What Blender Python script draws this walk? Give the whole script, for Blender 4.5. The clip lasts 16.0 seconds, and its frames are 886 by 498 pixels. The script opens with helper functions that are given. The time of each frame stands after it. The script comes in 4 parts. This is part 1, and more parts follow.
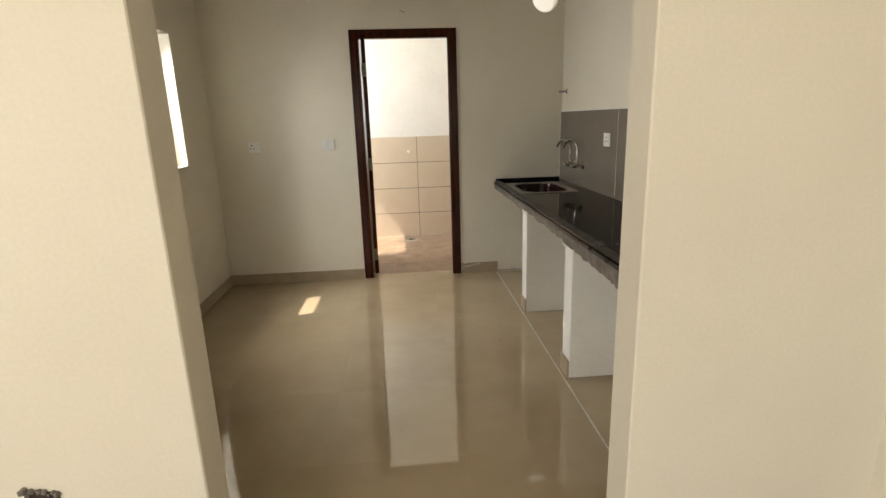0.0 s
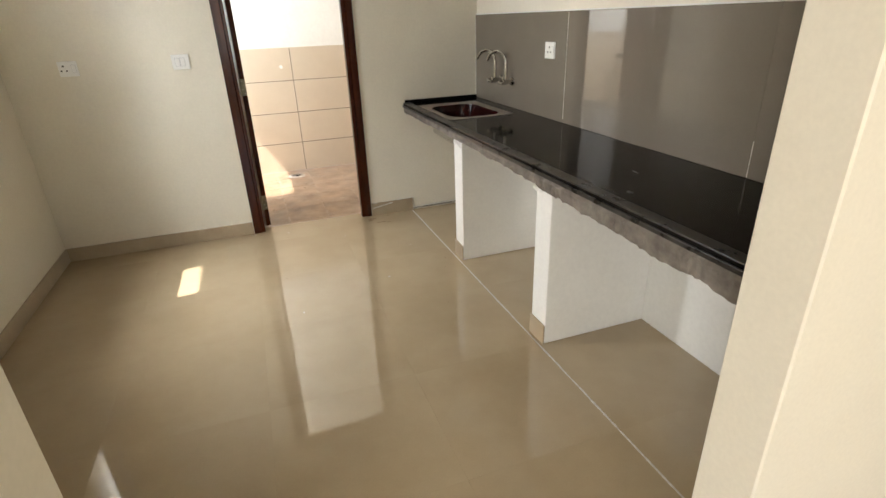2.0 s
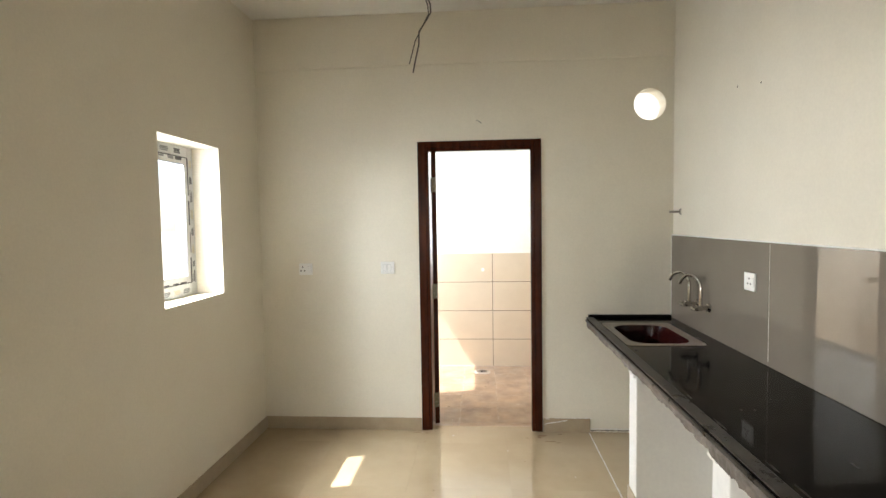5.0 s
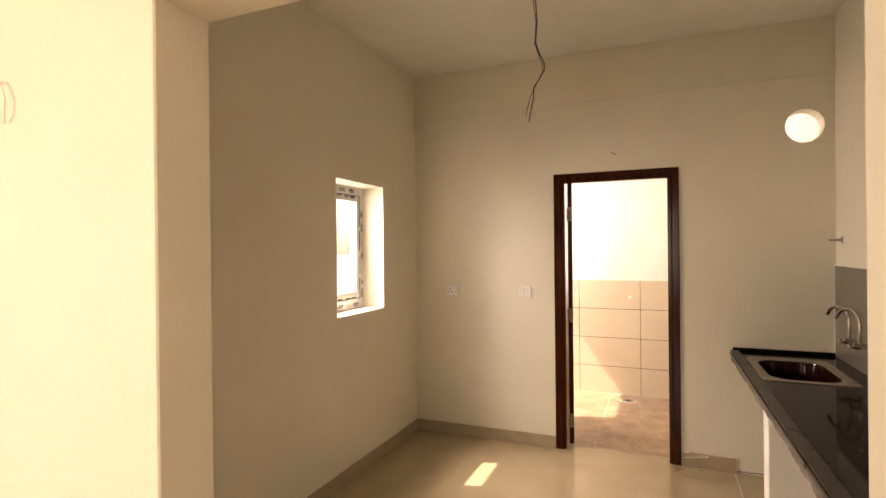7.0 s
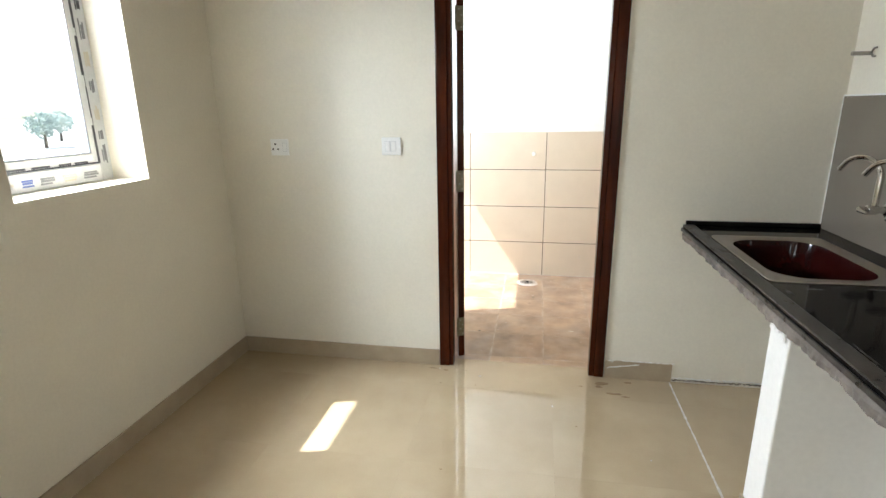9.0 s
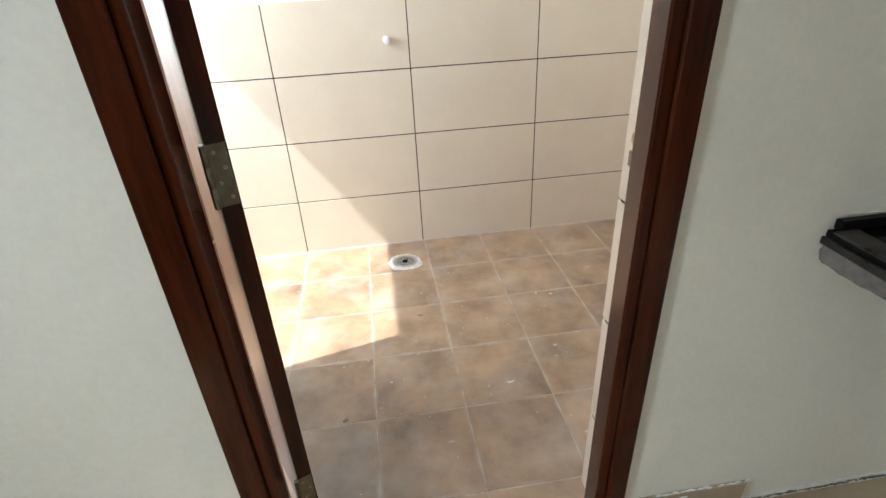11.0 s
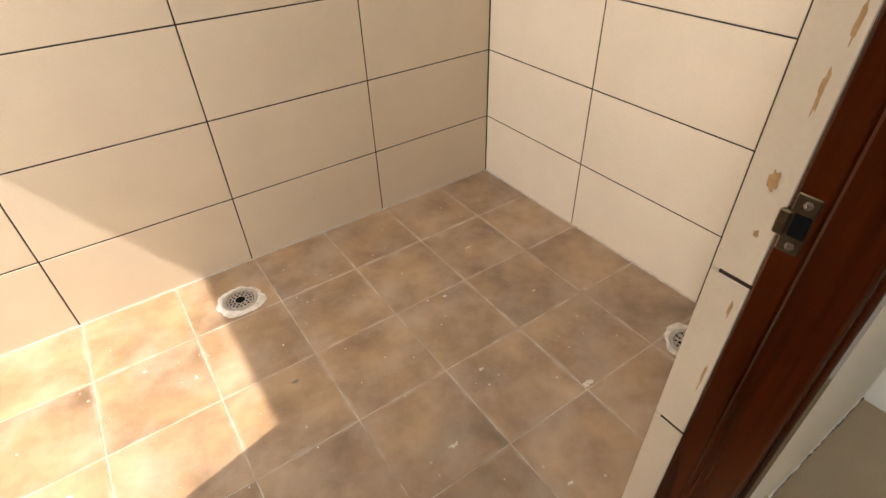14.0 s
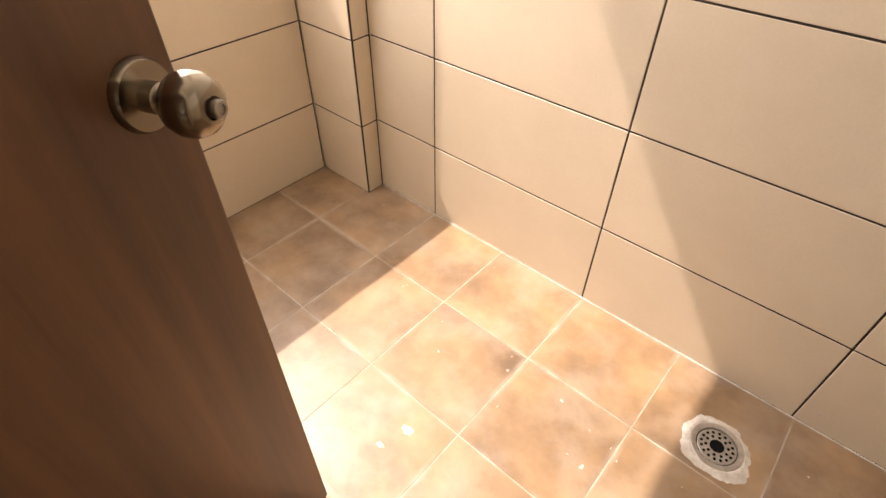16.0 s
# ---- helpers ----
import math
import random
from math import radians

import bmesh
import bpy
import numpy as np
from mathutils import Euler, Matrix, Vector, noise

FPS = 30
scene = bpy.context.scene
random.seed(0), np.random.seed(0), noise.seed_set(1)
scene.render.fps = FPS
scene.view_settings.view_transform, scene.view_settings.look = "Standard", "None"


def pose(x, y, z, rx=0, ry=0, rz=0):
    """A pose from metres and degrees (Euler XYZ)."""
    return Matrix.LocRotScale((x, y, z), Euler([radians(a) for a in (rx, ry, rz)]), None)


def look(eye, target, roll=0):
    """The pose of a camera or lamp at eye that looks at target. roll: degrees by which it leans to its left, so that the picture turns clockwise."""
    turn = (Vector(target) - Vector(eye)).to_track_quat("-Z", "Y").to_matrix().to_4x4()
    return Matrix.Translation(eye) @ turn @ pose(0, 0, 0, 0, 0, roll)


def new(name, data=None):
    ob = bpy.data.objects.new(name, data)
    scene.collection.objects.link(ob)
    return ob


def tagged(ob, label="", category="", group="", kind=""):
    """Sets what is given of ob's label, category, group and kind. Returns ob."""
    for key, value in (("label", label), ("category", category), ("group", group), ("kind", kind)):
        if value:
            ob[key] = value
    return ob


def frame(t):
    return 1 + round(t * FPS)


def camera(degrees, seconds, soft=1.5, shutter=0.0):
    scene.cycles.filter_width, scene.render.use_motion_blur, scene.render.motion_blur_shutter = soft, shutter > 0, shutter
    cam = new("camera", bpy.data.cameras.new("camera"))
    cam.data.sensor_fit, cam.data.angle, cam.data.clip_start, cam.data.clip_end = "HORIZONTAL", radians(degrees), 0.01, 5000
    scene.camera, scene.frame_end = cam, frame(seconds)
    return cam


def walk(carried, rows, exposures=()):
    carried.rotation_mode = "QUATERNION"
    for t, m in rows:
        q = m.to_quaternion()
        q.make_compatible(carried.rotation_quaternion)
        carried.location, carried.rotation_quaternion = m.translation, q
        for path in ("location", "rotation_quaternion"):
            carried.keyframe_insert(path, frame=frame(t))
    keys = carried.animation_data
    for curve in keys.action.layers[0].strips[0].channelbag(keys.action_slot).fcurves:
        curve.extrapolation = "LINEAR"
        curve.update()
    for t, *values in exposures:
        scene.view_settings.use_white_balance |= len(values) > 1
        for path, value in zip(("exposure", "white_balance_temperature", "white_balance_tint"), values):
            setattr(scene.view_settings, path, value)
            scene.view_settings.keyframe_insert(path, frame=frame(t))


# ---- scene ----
cam = camera(81.5, 16.0)
PATH = [
    (0, (-0.05, 0.046, 1.383), (0.088, 1.98, 0.891), -1.8),
    (0.5, (-0.088, 0.319, 1.409), (0.128, 2.205, 0.778), -1.8),
    (1, (-0.172, 0.547, 1.395), (0.2, 2.367, 0.654), -2.4),
    (1.5, (-0.289, 0.686, 1.408), (0.253, 2.435, 0.605), -2.4),
    (2, (-0.296, 0.781, 1.397), (0.303, 2.504, 0.577), -2.1),
    (2.5, (-0.231, 0.914, 1.361), (0.365, 2.639, 0.543), -2.1),
    (3, (-0.292, 1.032, 1.37), (0.331, 2.747, 0.552), -2.7),
    (3.5, (-0.358, 1.103, 1.389), (0.301, 2.843, 0.654), -3.1),
    (4, (-0.334, 1.083, 1.426), (0.082, 2.962, 0.883), -2.8),
    (4.5, (-0.166, 0.998, 1.477), (-0.087, 2.976, 1.19), -1.8),
    (4.7, (-0.092, 0.945, 1.509), (-0.11, 2.935, 1.318), -1.4),
    (6.8, (0.32, 0.523, 1.571), (-0.405, 2.386, 1.607), -0.5),
    (7, (0.3, 0.571, 1.545), (-0.474, 2.415, 1.542), -0.6),
    (7.5, (0.195, 0.805, 1.496), (-0.681, 2.599, 1.371), -0.6),
    (8, (0.162, 1.136, 1.47), (-0.702, 2.926, 1.244), -0.7),
    (8.5, (0.119, 1.517, 1.442), (-0.493, 3.387, 1.085), -0.5),
    (8.7, (0.093, 1.704, 1.407), (-0.402, 3.594, 0.979), -0.7),
    (10.8, (-0.06, 3.637, 1.338), (0.08, 5.396, 0.396), -2.2),
    (11, (-0.08, 3.794, 1.306), (0.134, 5.527, 0.332), -3.0),
    (11.5, (-0.137, 4.13, 1.302), (0.343, 5.741, 0.218), -4.9),
    (12, (-0.16, 4.34, 1.293), (0.642, 5.757, 0.132), -5.2),
    (12.5, (-0.226, 4.439, 1.294), (0.837, 5.659, 0.118), -4.3),
    (13, (-0.261, 4.477, 1.299), (0.893, 5.617, 0.129), -3.5),
    (13.5, (-0.227, 4.488, 1.29), (0.853, 5.677, 0.099), -2.6),
    (14, (-0.14, 4.481, 1.284), (0.732, 5.791, 0.049), -1.9),
    (14.5, (-0.081, 4.543, 1.266), (0.497, 5.973, -0.008), -0.6),
    (15, (-0.069, 4.745, 1.264), (0.038, 6.227, -0.075), 0.7),
    (15.5, (-0.063, 4.919, 1.255), (-0.528, 6.303, -0.111), 0.7),
    (16, (-0.115, 5.15, 1.207), (-1.076, 6.252, -0.157), 0.5),
]
walk(cam, [(t, look(e, a, r)) for t, e, a, r in PATH],
     [(0, 0.9, 6750, 9), (1.0, 1.35, 6400, 9), (3.5, 1.5, 6450, 10), (4.5, 1.65, 6250, 8), (4.7, 1.72, 6050, 7), (7.0, 1.37, 8800, 24), (7.5, 1.45, 8700, 24), (8.0, 1.68, 6300, 8), (8.5, 1.75, 5800, 6), (11.0, 1.3, 5500, 4), (12.0, 1.03, 5700, 4), (13.5, 0.97, 6950, 11), (14.5, 0.95, 7000, 12), (15.0, 0.48, 6900, 11), (15.5, 0.65, 7100, 10), (16.0, 0.66, 7400, 19)])

# ---- light ----
SUN = Vector((1.0, 0.24, -1.5)).normalized()
world = bpy.data.worlds.new("sky")
world.use_nodes = True
scene.world = world
wn = world.node_tree
sky = wn.nodes.new("ShaderNodeTexSky")
sky.sky_type = "NISHITA"
sky.sun_disc = False
sky.sun_elevation = math.asin(-SUN.z)
sky.sun_rotation = math.atan2(-SUN.x, -SUN.y) % (2 * math.pi)
wn.links.new(sky.outputs[0], wn.nodes["Background"].inputs[0])
wn.nodes["Background"].inputs[1].default_value = 0.14


def lamp(name, kind, m, energy, colour, **settings):
    data = bpy.data.lights.new(name, kind)
    data.energy, data.color = energy, colour
    for key, value in settings.items():
        setattr(data, key, value)
    ob = new(name, data)
    ob.matrix_world = m
    return ob


lamp("sun", "SUN", look((-10, -2.2, 14.5), Vector((-10, -2.2, 14.5)) + SUN), 4.8, (1, 0.95, 0.88), angle=radians(0.55))
# daylight standing in the openings
# added fill from the south, in an unseen, assumed window
lamp("living_window_light", "AREA", look((0.4, -3.95, 1.5), (0.4, 0, 1.2)), 17, (1, 0.97, 0.92), shape="RECTANGLE", size=2.6, size_y=1.6)
lamp("living_balcony_light", "AREA", look((-3.15, -2.0, 1.65), (0.6, 1.8, 0.8)), 45, (1, 0.97, 0.92), shape="RECTANGLE", size=1.5, size_y=1.3)
lamp("kitchen_window_light", "AREA", look((-2.08, 3.68, 1.84), (0.2, 2.8, 0.1)), 22, (0.97, 0.98, 1), shape="RECTANGLE", size=0.42, size_y=0.34)
lamp("utility_opening_light", "AREA", look((-1.86, 5.62, 1.75), (0, 5.62, 1.3)), 34, (0.97, 0.98, 1), shape="RECTANGLE", size=1.0, size_y=1.4)


# ---- materials ----
def material(name, colour, rough=0.5, metal=0.0, dark=None, scale=6.0, grain=60.0, bump=0.0, coat=0.0, per_piece=0.0, spec=0.5, amount=1.0, stretch=(1, 1, 1), rough_var=0.0, dust=None, dust_amount=0.0, sheen=0.0, edge=0.0):
    """A surface whose colour drifts to `dark` in soft stains, with a fine grain, relief and a shift per piece."""
    mat = bpy.data.materials.new(name)
    mat.use_nodes = True
    nt = mat.node_tree
    n, l = nt.nodes, nt.links
    b = n["Principled BSDF"]
    b.inputs["Roughness"].default_value = rough
    b.inputs["Metallic"].default_value = metal
    b.inputs["Specular IOR Level"].default_value = spec
    b.inputs["Coat Weight"].default_value = coat
    b.inputs["Coat Roughness"].default_value = 0.08
    if dust:
        b.inputs["Sheen Weight"].default_value = sheen
        b.inputs["Sheen Roughness"].default_value = 0.3
        b.inputs["Sheen Tint"].default_value = (0.85, 0.80, 0.74, 1)
    co = n.new("ShaderNodeTexCoord")
    geo = n.new("ShaderNodeNewGeometry")
    mp = n.new("ShaderNodeMapping")
    mp.inputs["Scale"].default_value = stretch
    l.new(geo.outputs["Position"], mp.inputs["Vector"])
    info = n.new("ShaderNodeObjectInfo")
    big = n.new("ShaderNodeTexNoise")
    big.noise_dimensions = "4D"
    big.inputs["Scale"].default_value = scale
    big.inputs["Detail"].default_value = 7
    big.inputs["Roughness"].default_value = 0.6
    l.new(mp.outputs[0], big.inputs["Vector"])
    if per_piece:
        k = n.new("ShaderNodeMath")
        k.operation = "MULTIPLY"
        k.inputs[1].default_value = 40
        l.new(info.outputs["Random"], k.inputs[0])
        l.new(k.outputs[0], big.inputs["W"])
    fine = n.new("ShaderNodeTexNoise")
    fine.inputs["Scale"].default_value = grain
    fine.inputs["Detail"].default_value = 4
    l.new(mp.outputs[0], fine.inputs["Vector"])
    ramp = n.new("ShaderNodeMapRange")
    ramp.inputs["From Min"].default_value = 0.35
    ramp.inputs["From Max"].default_value = 0.68
    l.new(big.outputs[0], ramp.inputs[0])
    mix = n.new("ShaderNodeMix")
    mix.data_type = "RGBA"
    mix.inputs[6].default_value = (*colour, 1)
    mix.inputs[7].default_value = (*(dark or [c * 0.85 for c in colour]), 1)
    am = n.new("ShaderNodeMath")
    am.operation = "MULTIPLY"
    am.inputs[1].default_value = amount
    l.new(ramp.outputs[0], am.inputs[0])
    l.new(am.outputs[0], mix.inputs[0])
    hsv = n.new("ShaderNodeHueSaturation")
    l.new(mix.outputs[2], hsv.inputs["Color"])
    v = n.new("ShaderNodeMapRange")
    v.inputs["To Min"].default_value = 0.94
    v.inputs["To Max"].default_value = 1.06
    l.new(fine.outputs[0], v.inputs[0])
    value = v.outputs[0]
    if per_piece:
        p = n.new("ShaderNodeMapRange")
        p.inputs["To Min"].default_value = 1 - per_piece
        p.inputs["To Max"].default_value = 1 + per_piece
        l.new(info.outputs["Random"], p.inputs[0])
        m2 = n.new("ShaderNodeMath")
        m2.operation = "MULTIPLY"
        l.new(value, m2.inputs[0])
        l.new(p.outputs[0], m2.inputs[1])
        value = m2.outputs[0]
    l.new(value, hsv.inputs["Value"])
    colour_out = hsv.outputs[0]
    if dust:
        # smeared pale dust in drifts, and small specks
        d1 = n.new("ShaderNodeTexNoise")
        d1.inputs["Scale"].default_value = 5.5
        d1.inputs["Detail"].default_value = 7
        d1.inputs["Roughness"].default_value = 0.62
        d1.inputs["Distortion"].default_value = 0.1
        l.new(geo.outputs["Position"], d1.inputs["Vector"])
        r1 = n.new("ShaderNodeMapRange")
        r1.inputs["From Min"].default_value = 0.44
        r1.inputs["From Max"].default_value = 0.78
        r1.inputs["To Max"].default_value = dust_amount
        l.new(d1.outputs[0], r1.inputs[0])
        d2 = n.new("ShaderNodeTexVoronoi")
        d2.inputs["Scale"].default_value = 17
        d2.inputs["Randomness"].default_value = 1.0
        l.new(geo.outputs["Position"], d2.inputs["Vector"])
        r2 = n.new("ShaderNodeMapRange")
        r2.inputs["From Min"].default_value = 0.10
        r2.inputs["From Max"].default_value = 0.04
        r2.inputs["To Max"].default_value = 0.8
        l.new(d2.outputs["Distance"], r2.inputs[0])
        keep = n.new("ShaderNodeMath")
        keep.operation = "GREATER_THAN"
        keep.inputs[1].default_value = 0.80
        l.new(d2.outputs["Color"], keep.inputs[0])
        r3 = n.new("ShaderNodeMath")
        r3.operation = "MULTIPLY"
        l.new(r2.outputs[0], r3.inputs[0])
        l.new(keep.outputs[0], r3.inputs[1])
        top = n.new("ShaderNodeMath")
        top.operation = "MAXIMUM"
        l.new(r1.outputs[0], top.inputs[0])
        l.new(r3.outputs[0], top.inputs[1])
        if edge:
            # grout haze wiped over the rim of each piece, patchy
            off = n.new("ShaderNodeVectorMath")
            off.operation = "SUBTRACT"
            off.inputs[1].default_value = (0.5, 0.5, 0.5)
            l.new(co.outputs["Generated"], off.inputs[0])
            mag = n.new("ShaderNodeVectorMath")
            mag.operation = "ABSOLUTE"
            l.new(off.outputs[0], mag.inputs[0])
            xyz = n.new("ShaderNodeSeparateXYZ")
            l.new(mag.outputs[0], xyz.inputs[0])
            far = n.new("ShaderNodeMath")
            far.operation = "MAXIMUM"
            l.new(xyz.outputs["X"], far.inputs[0])
            l.new(xyz.outputs["Y"], far.inputs[1])
            rim = n.new("ShaderNodeMapRange")
            rim.inputs["From Min"].default_value = 0.455
            rim.inputs["From Max"].default_value = 0.505
            rim.inputs["To Max"].default_value = edge
            l.new(far.outputs[0], rim.inputs[0])
            pn = n.new("ShaderNodeTexNoise")
            pn.inputs["Scale"].default_value = 9
            pn.inputs["Detail"].default_value = 6
            l.new(geo.outputs["Position"], pn.inputs["Vector"])
            pr = n.new("ShaderNodeMapRange")
            pr.inputs["From Min"].default_value = 0.42
            pr.inputs["From Max"].default_value = 0.66
            l.new(pn.outputs[0], pr.inputs[0])
            haze = n.new("ShaderNodeMath")
            haze.operation = "MULTIPLY"
            l.new(rim.outputs[0], haze.inputs[0])
            l.new(pr.outputs[0], haze.inputs[1])
            both = n.new("ShaderNodeMath")
            both.operation = "MAXIMUM"
            l.new(top.outputs[0], both.inputs[0])
            l.new(haze.outputs[0], both.inputs[1])
            top = both
        dm = n.new("ShaderNodeMix")
        dm.data_type = "RGBA"
        dm.inputs[7].default_value = (*dust, 1)
        l.new(top.outputs[0], dm.inputs[0])
        l.new(colour_out, dm.inputs[6])
        colour_out = dm.outputs[2]
    l.new(colour_out, b.inputs["Base Color"])
    if rough_var:
        r = n.new("ShaderNodeMapRange")
        r.inputs["To Min"].default_value = max(0.0, rough - rough_var)
        r.inputs["To Max"].default_value = rough + rough_var
        l.new(big.outputs[0], r.inputs[0])
        l.new(r.outputs[0], b.inputs["Roughness"])
    if bump:
        bp = n.new("ShaderNodeBump")
        bp.inputs["Strength"].default_value = bump
        bp.inputs["Distance"].default_value = 0.002
        l.new(fine.outputs[0], bp.inputs["Height"])
        l.new(bp.outputs[0], b.inputs["Normal"])
    return mat


PAINT = material("cream_wall_paint", (0.80, 0.75, 0.635), 0.55, dark=(0.76, 0.705, 0.59), scale=1.5, grain=90, bump=0.02, spec=0.3)
WHITE = material("white_plaster", (0.86, 0.845, 0.80), 0.7, dark=(0.81, 0.79, 0.745), scale=3, grain=50, bump=0.04, spec=0.3)
CEIL = material("white_ceiling_paint", (0.84, 0.81, 0.74), 0.7, scale=1.2, grain=60, bump=0.05, spec=0.2)
SKIRT = material("beige_skirting_tile", (0.42, 0.335, 0.225), 0.3, dark=(0.36, 0.28, 0.185), scale=8, grain=120)
POLISHED = material("polished_beige_floor_tile", (0.44, 0.345, 0.22), 0.02, dark=(0.38, 0.29, 0.178), scale=3, grain=150, per_piece=0.004, rough_var=0.014, spec=0.9)
GROUT = material("white_cement_grout", (0.52, 0.45, 0.37), 0.9, dark=(0.27, 0.20, 0.14), scale=12, grain=200, bump=0.3)
BROWN = material("mottled_brown_floor_tile", (0.37, 0.235, 0.131), 0.33, dark=(0.165, 0.1, 0.058), scale=5.5, grain=22, bump=0.12, per_piece=0.09, rough_var=0.12, spec=0.75, dust=(0.47, 0.41, 0.35), dust_amount=0.42, sheen=0.8, edge=0.6)
BEIGE = material("beige_wall_tile", (0.65, 0.548, 0.42), 0.35, dark=(0.61, 0.508, 0.386), scale=5, grain=160, per_piece=0.015, bump=0.03)
DARKJOINT = material("dark_brown_joint", (0.03, 0.018, 0.012), 0.9, scale=20, grain=200)
WOOD = material("dark_red_brown_polished_wood", (0.06, 0.0112, 0.0022), 0.18, dark=(0.019, 0.0038, 0.0011), scale=4, grain=40, stretch=(8, 8, 0.6), bump=0.05, coat=0.0, spec=0.24)
LEAFWOOD = material("brown_flush_door_veneer", (0.16, 0.067, 0.027), 0.42, dark=(0.065, 0.026, 0.011), scale=2.2, grain=50, stretch=(7, 7, 0.35), bump=0.08, coat=0.1)
GRANITE = material("black_polished_granite", (0.0045, 0.004, 0.0035), 0.06, dark=(0.009, 0.008, 0.007), scale=9, grain=300, rough_var=0.05, spec=0.06, dust=(0.16, 0.14, 0.12), dust_amount=0.07)
DUSTY = material("dusty_black_granite", (0.014, 0.0125, 0.011), 0.3, dark=(0.052, 0.046, 0.039), scale=16, grain=220, bump=0.15, rough_var=0.15, spec=0.2)
CEMENT = material("grey_cement_edge", (0.23, 0.20, 0.17), 0.9, dark=(0.10, 0.085, 0.07), scale=14, grain=60, bump=0.8)
SPLASH = material("grey_glossy_backsplash_tile", (0.195, 0.168, 0.135), 0.0, dark=(0.18, 0.154, 0.123), scale=3, grain=200, spec=0.9)
GRATE = material("pale_steel_grate", (0.46, 0.42, 0.37), 0.4, metal=0.5, dark=(0.33, 0.29, 0.25), scale=60, grain=200)
CHROME = material("chrome", (0.6, 0.58, 0.55), 0.1, metal=1.0, scale=20, grain=200)
STEEL = material("brushed_steel", (0.36, 0.33, 0.29), 0.32, metal=1.0, scale=20, grain=200)
BRASSY = material("satin_nickel", (0.30, 0.25, 0.19), 0.2, metal=1.0, scale=20, grain=200)
HINGE = material("worn_grey_steel", (0.21, 0.18, 0.12), 0.36, metal=1.0, dark=(0.14, 0.12, 0.085), scale=40, grain=200)
MAROON = material("maroon_film_on_steel", (0.022, 0.003, 0.0025), 0.12, dark=(0.012, 0.002, 0.0018), scale=10, grain=90, spec=0.3)
PLASTIC = material("white_switch_plastic", (0.86, 0.85, 0.81), 0.35, dark=(0.83, 0.81, 0.77), scale=10, grain=100)
SLOT = material("dark_slot", (0.035, 0.018, 0.014), 0.7)
UPVC = material("white_upvc", (0.66, 0.65, 0.63), 0.3, scale=10, grain=100)
GASKET = material("black_gasket", (0.02, 0.02, 0.022), 0.6)
BLUEBAR = material("blue_film_print", (0.05, 0.08, 0.28), 0.5)
DARKBAR = material("dark_film_print", (0.06, 0.055, 0.06), 0.5)
GREYBAR = material("grey_film_print", (0.22, 0.215, 0.22), 0.5)
BEAD = material("grey_glazing_gasket", (0.12, 0.12, 0.125), 0.6)
CREAMBAR = material("cream_film_print", (0.62, 0.55, 0.42), 0.5)
WIRE = material("grey_wire_insulation", (0.10, 0.09, 0.08), 0.5)
BLACK = material("deep_black", (0.006, 0.006, 0.006), 0.9, spec=0.1)
CHALK = material("white_cement_smear", (0.68, 0.64, 0.58), 0.95, dark=(0.42, 0.36, 0.30), scale=45, grain=200, bump=0.4)
GROUND = material("dry_ground", (0.55, 0.51, 0.44), 0.95, dark=(0.46, 0.44, 0.36), scale=0.3, grain=4)
# leaf green paled so that distance haze is in the colour
LEAF = material("hazed_tree_leaves", (0.46, 0.52, 0.45), 0.7, dark=(0.38, 0.45, 0.38), scale=1, grain=9)
BARK = material("bark", (0.13, 0.1, 0.07), 0.9, scale=9, grain=60, bump=0.5)

GLASS = bpy.data.materials.new("clear_glass")
GLASS.use_nodes = True
gb = GLASS.node_tree.nodes["Principled BSDF"]
gb.inputs["Transmission Weight"].default_value = 1.0
gb.inputs["Roughness"].default_value = 0.0
gb.inputs["IOR"].default_value = 1.45


# ---- builders ----
def add_box(bm, a, b, bevel=0.0, segments=1):
    m = Matrix.LocRotScale([(p + q) / 2 for p, q in zip(a, b)], None, [abs(q - p) for p, q in zip(a, b)])
    made = bmesh.ops.create_cube(bm, size=1, matrix=m)
    if bevel:
        edges = list({e for v in made["verts"] for e in v.link_edges})
        bmesh.ops.bevel(bm, geom=edges, offset=bevel, segments=segments, affect="EDGES", profile=0.5)
    return bm


def box(a, b, bevel=0.0, segments=1):
    return add_box(bmesh.new(), a, b, bevel, segments)


def smooth(me, angle=40):
    for p in me.polygons:
        p.use_smooth = True
    me.set_sharp_from_angle(angle=radians(angle))


def mesh_of(name, bm, mat, rounded=False):
    me = bpy.data.meshes.new(name)
    bmesh.ops.recalc_face_normals(bm, faces=bm.faces)
    bm.to_mesh(me)
    bm.free()
    me.materials.append(mat)
    if rounded:
        smooth(me)
    return me


def thing(name, label, category, group="", at=(0, 0, 0)):
    ob = new(name)
    ob.empty_display_size = 0.1
    ob.location = at
    return tagged(ob, label, category, group)


def part(name, bm, mat, parent, label="", rounded=False, at=None):
    """One mesh under a thing; its coordinates are those of the world unless `at` places it."""
    ob = new(name, bm if isinstance(bm, bpy.types.Mesh) else mesh_of(name, bm, mat, rounded))
    ob.parent = parent
    if at is None:
        bpy.context.view_layer.update()
        ob.matrix_parent_inverse = parent.matrix_world.inverted()
    else:
        ob.matrix_basis = at if isinstance(at, Matrix) else Matrix.Translation(at)
    return tagged(ob, label)


def structure(name, bm, mat, label, category, rounded=False):
    return tagged(new(name, mesh_of(name, bm, mat, rounded)), label, category, kind="structure")


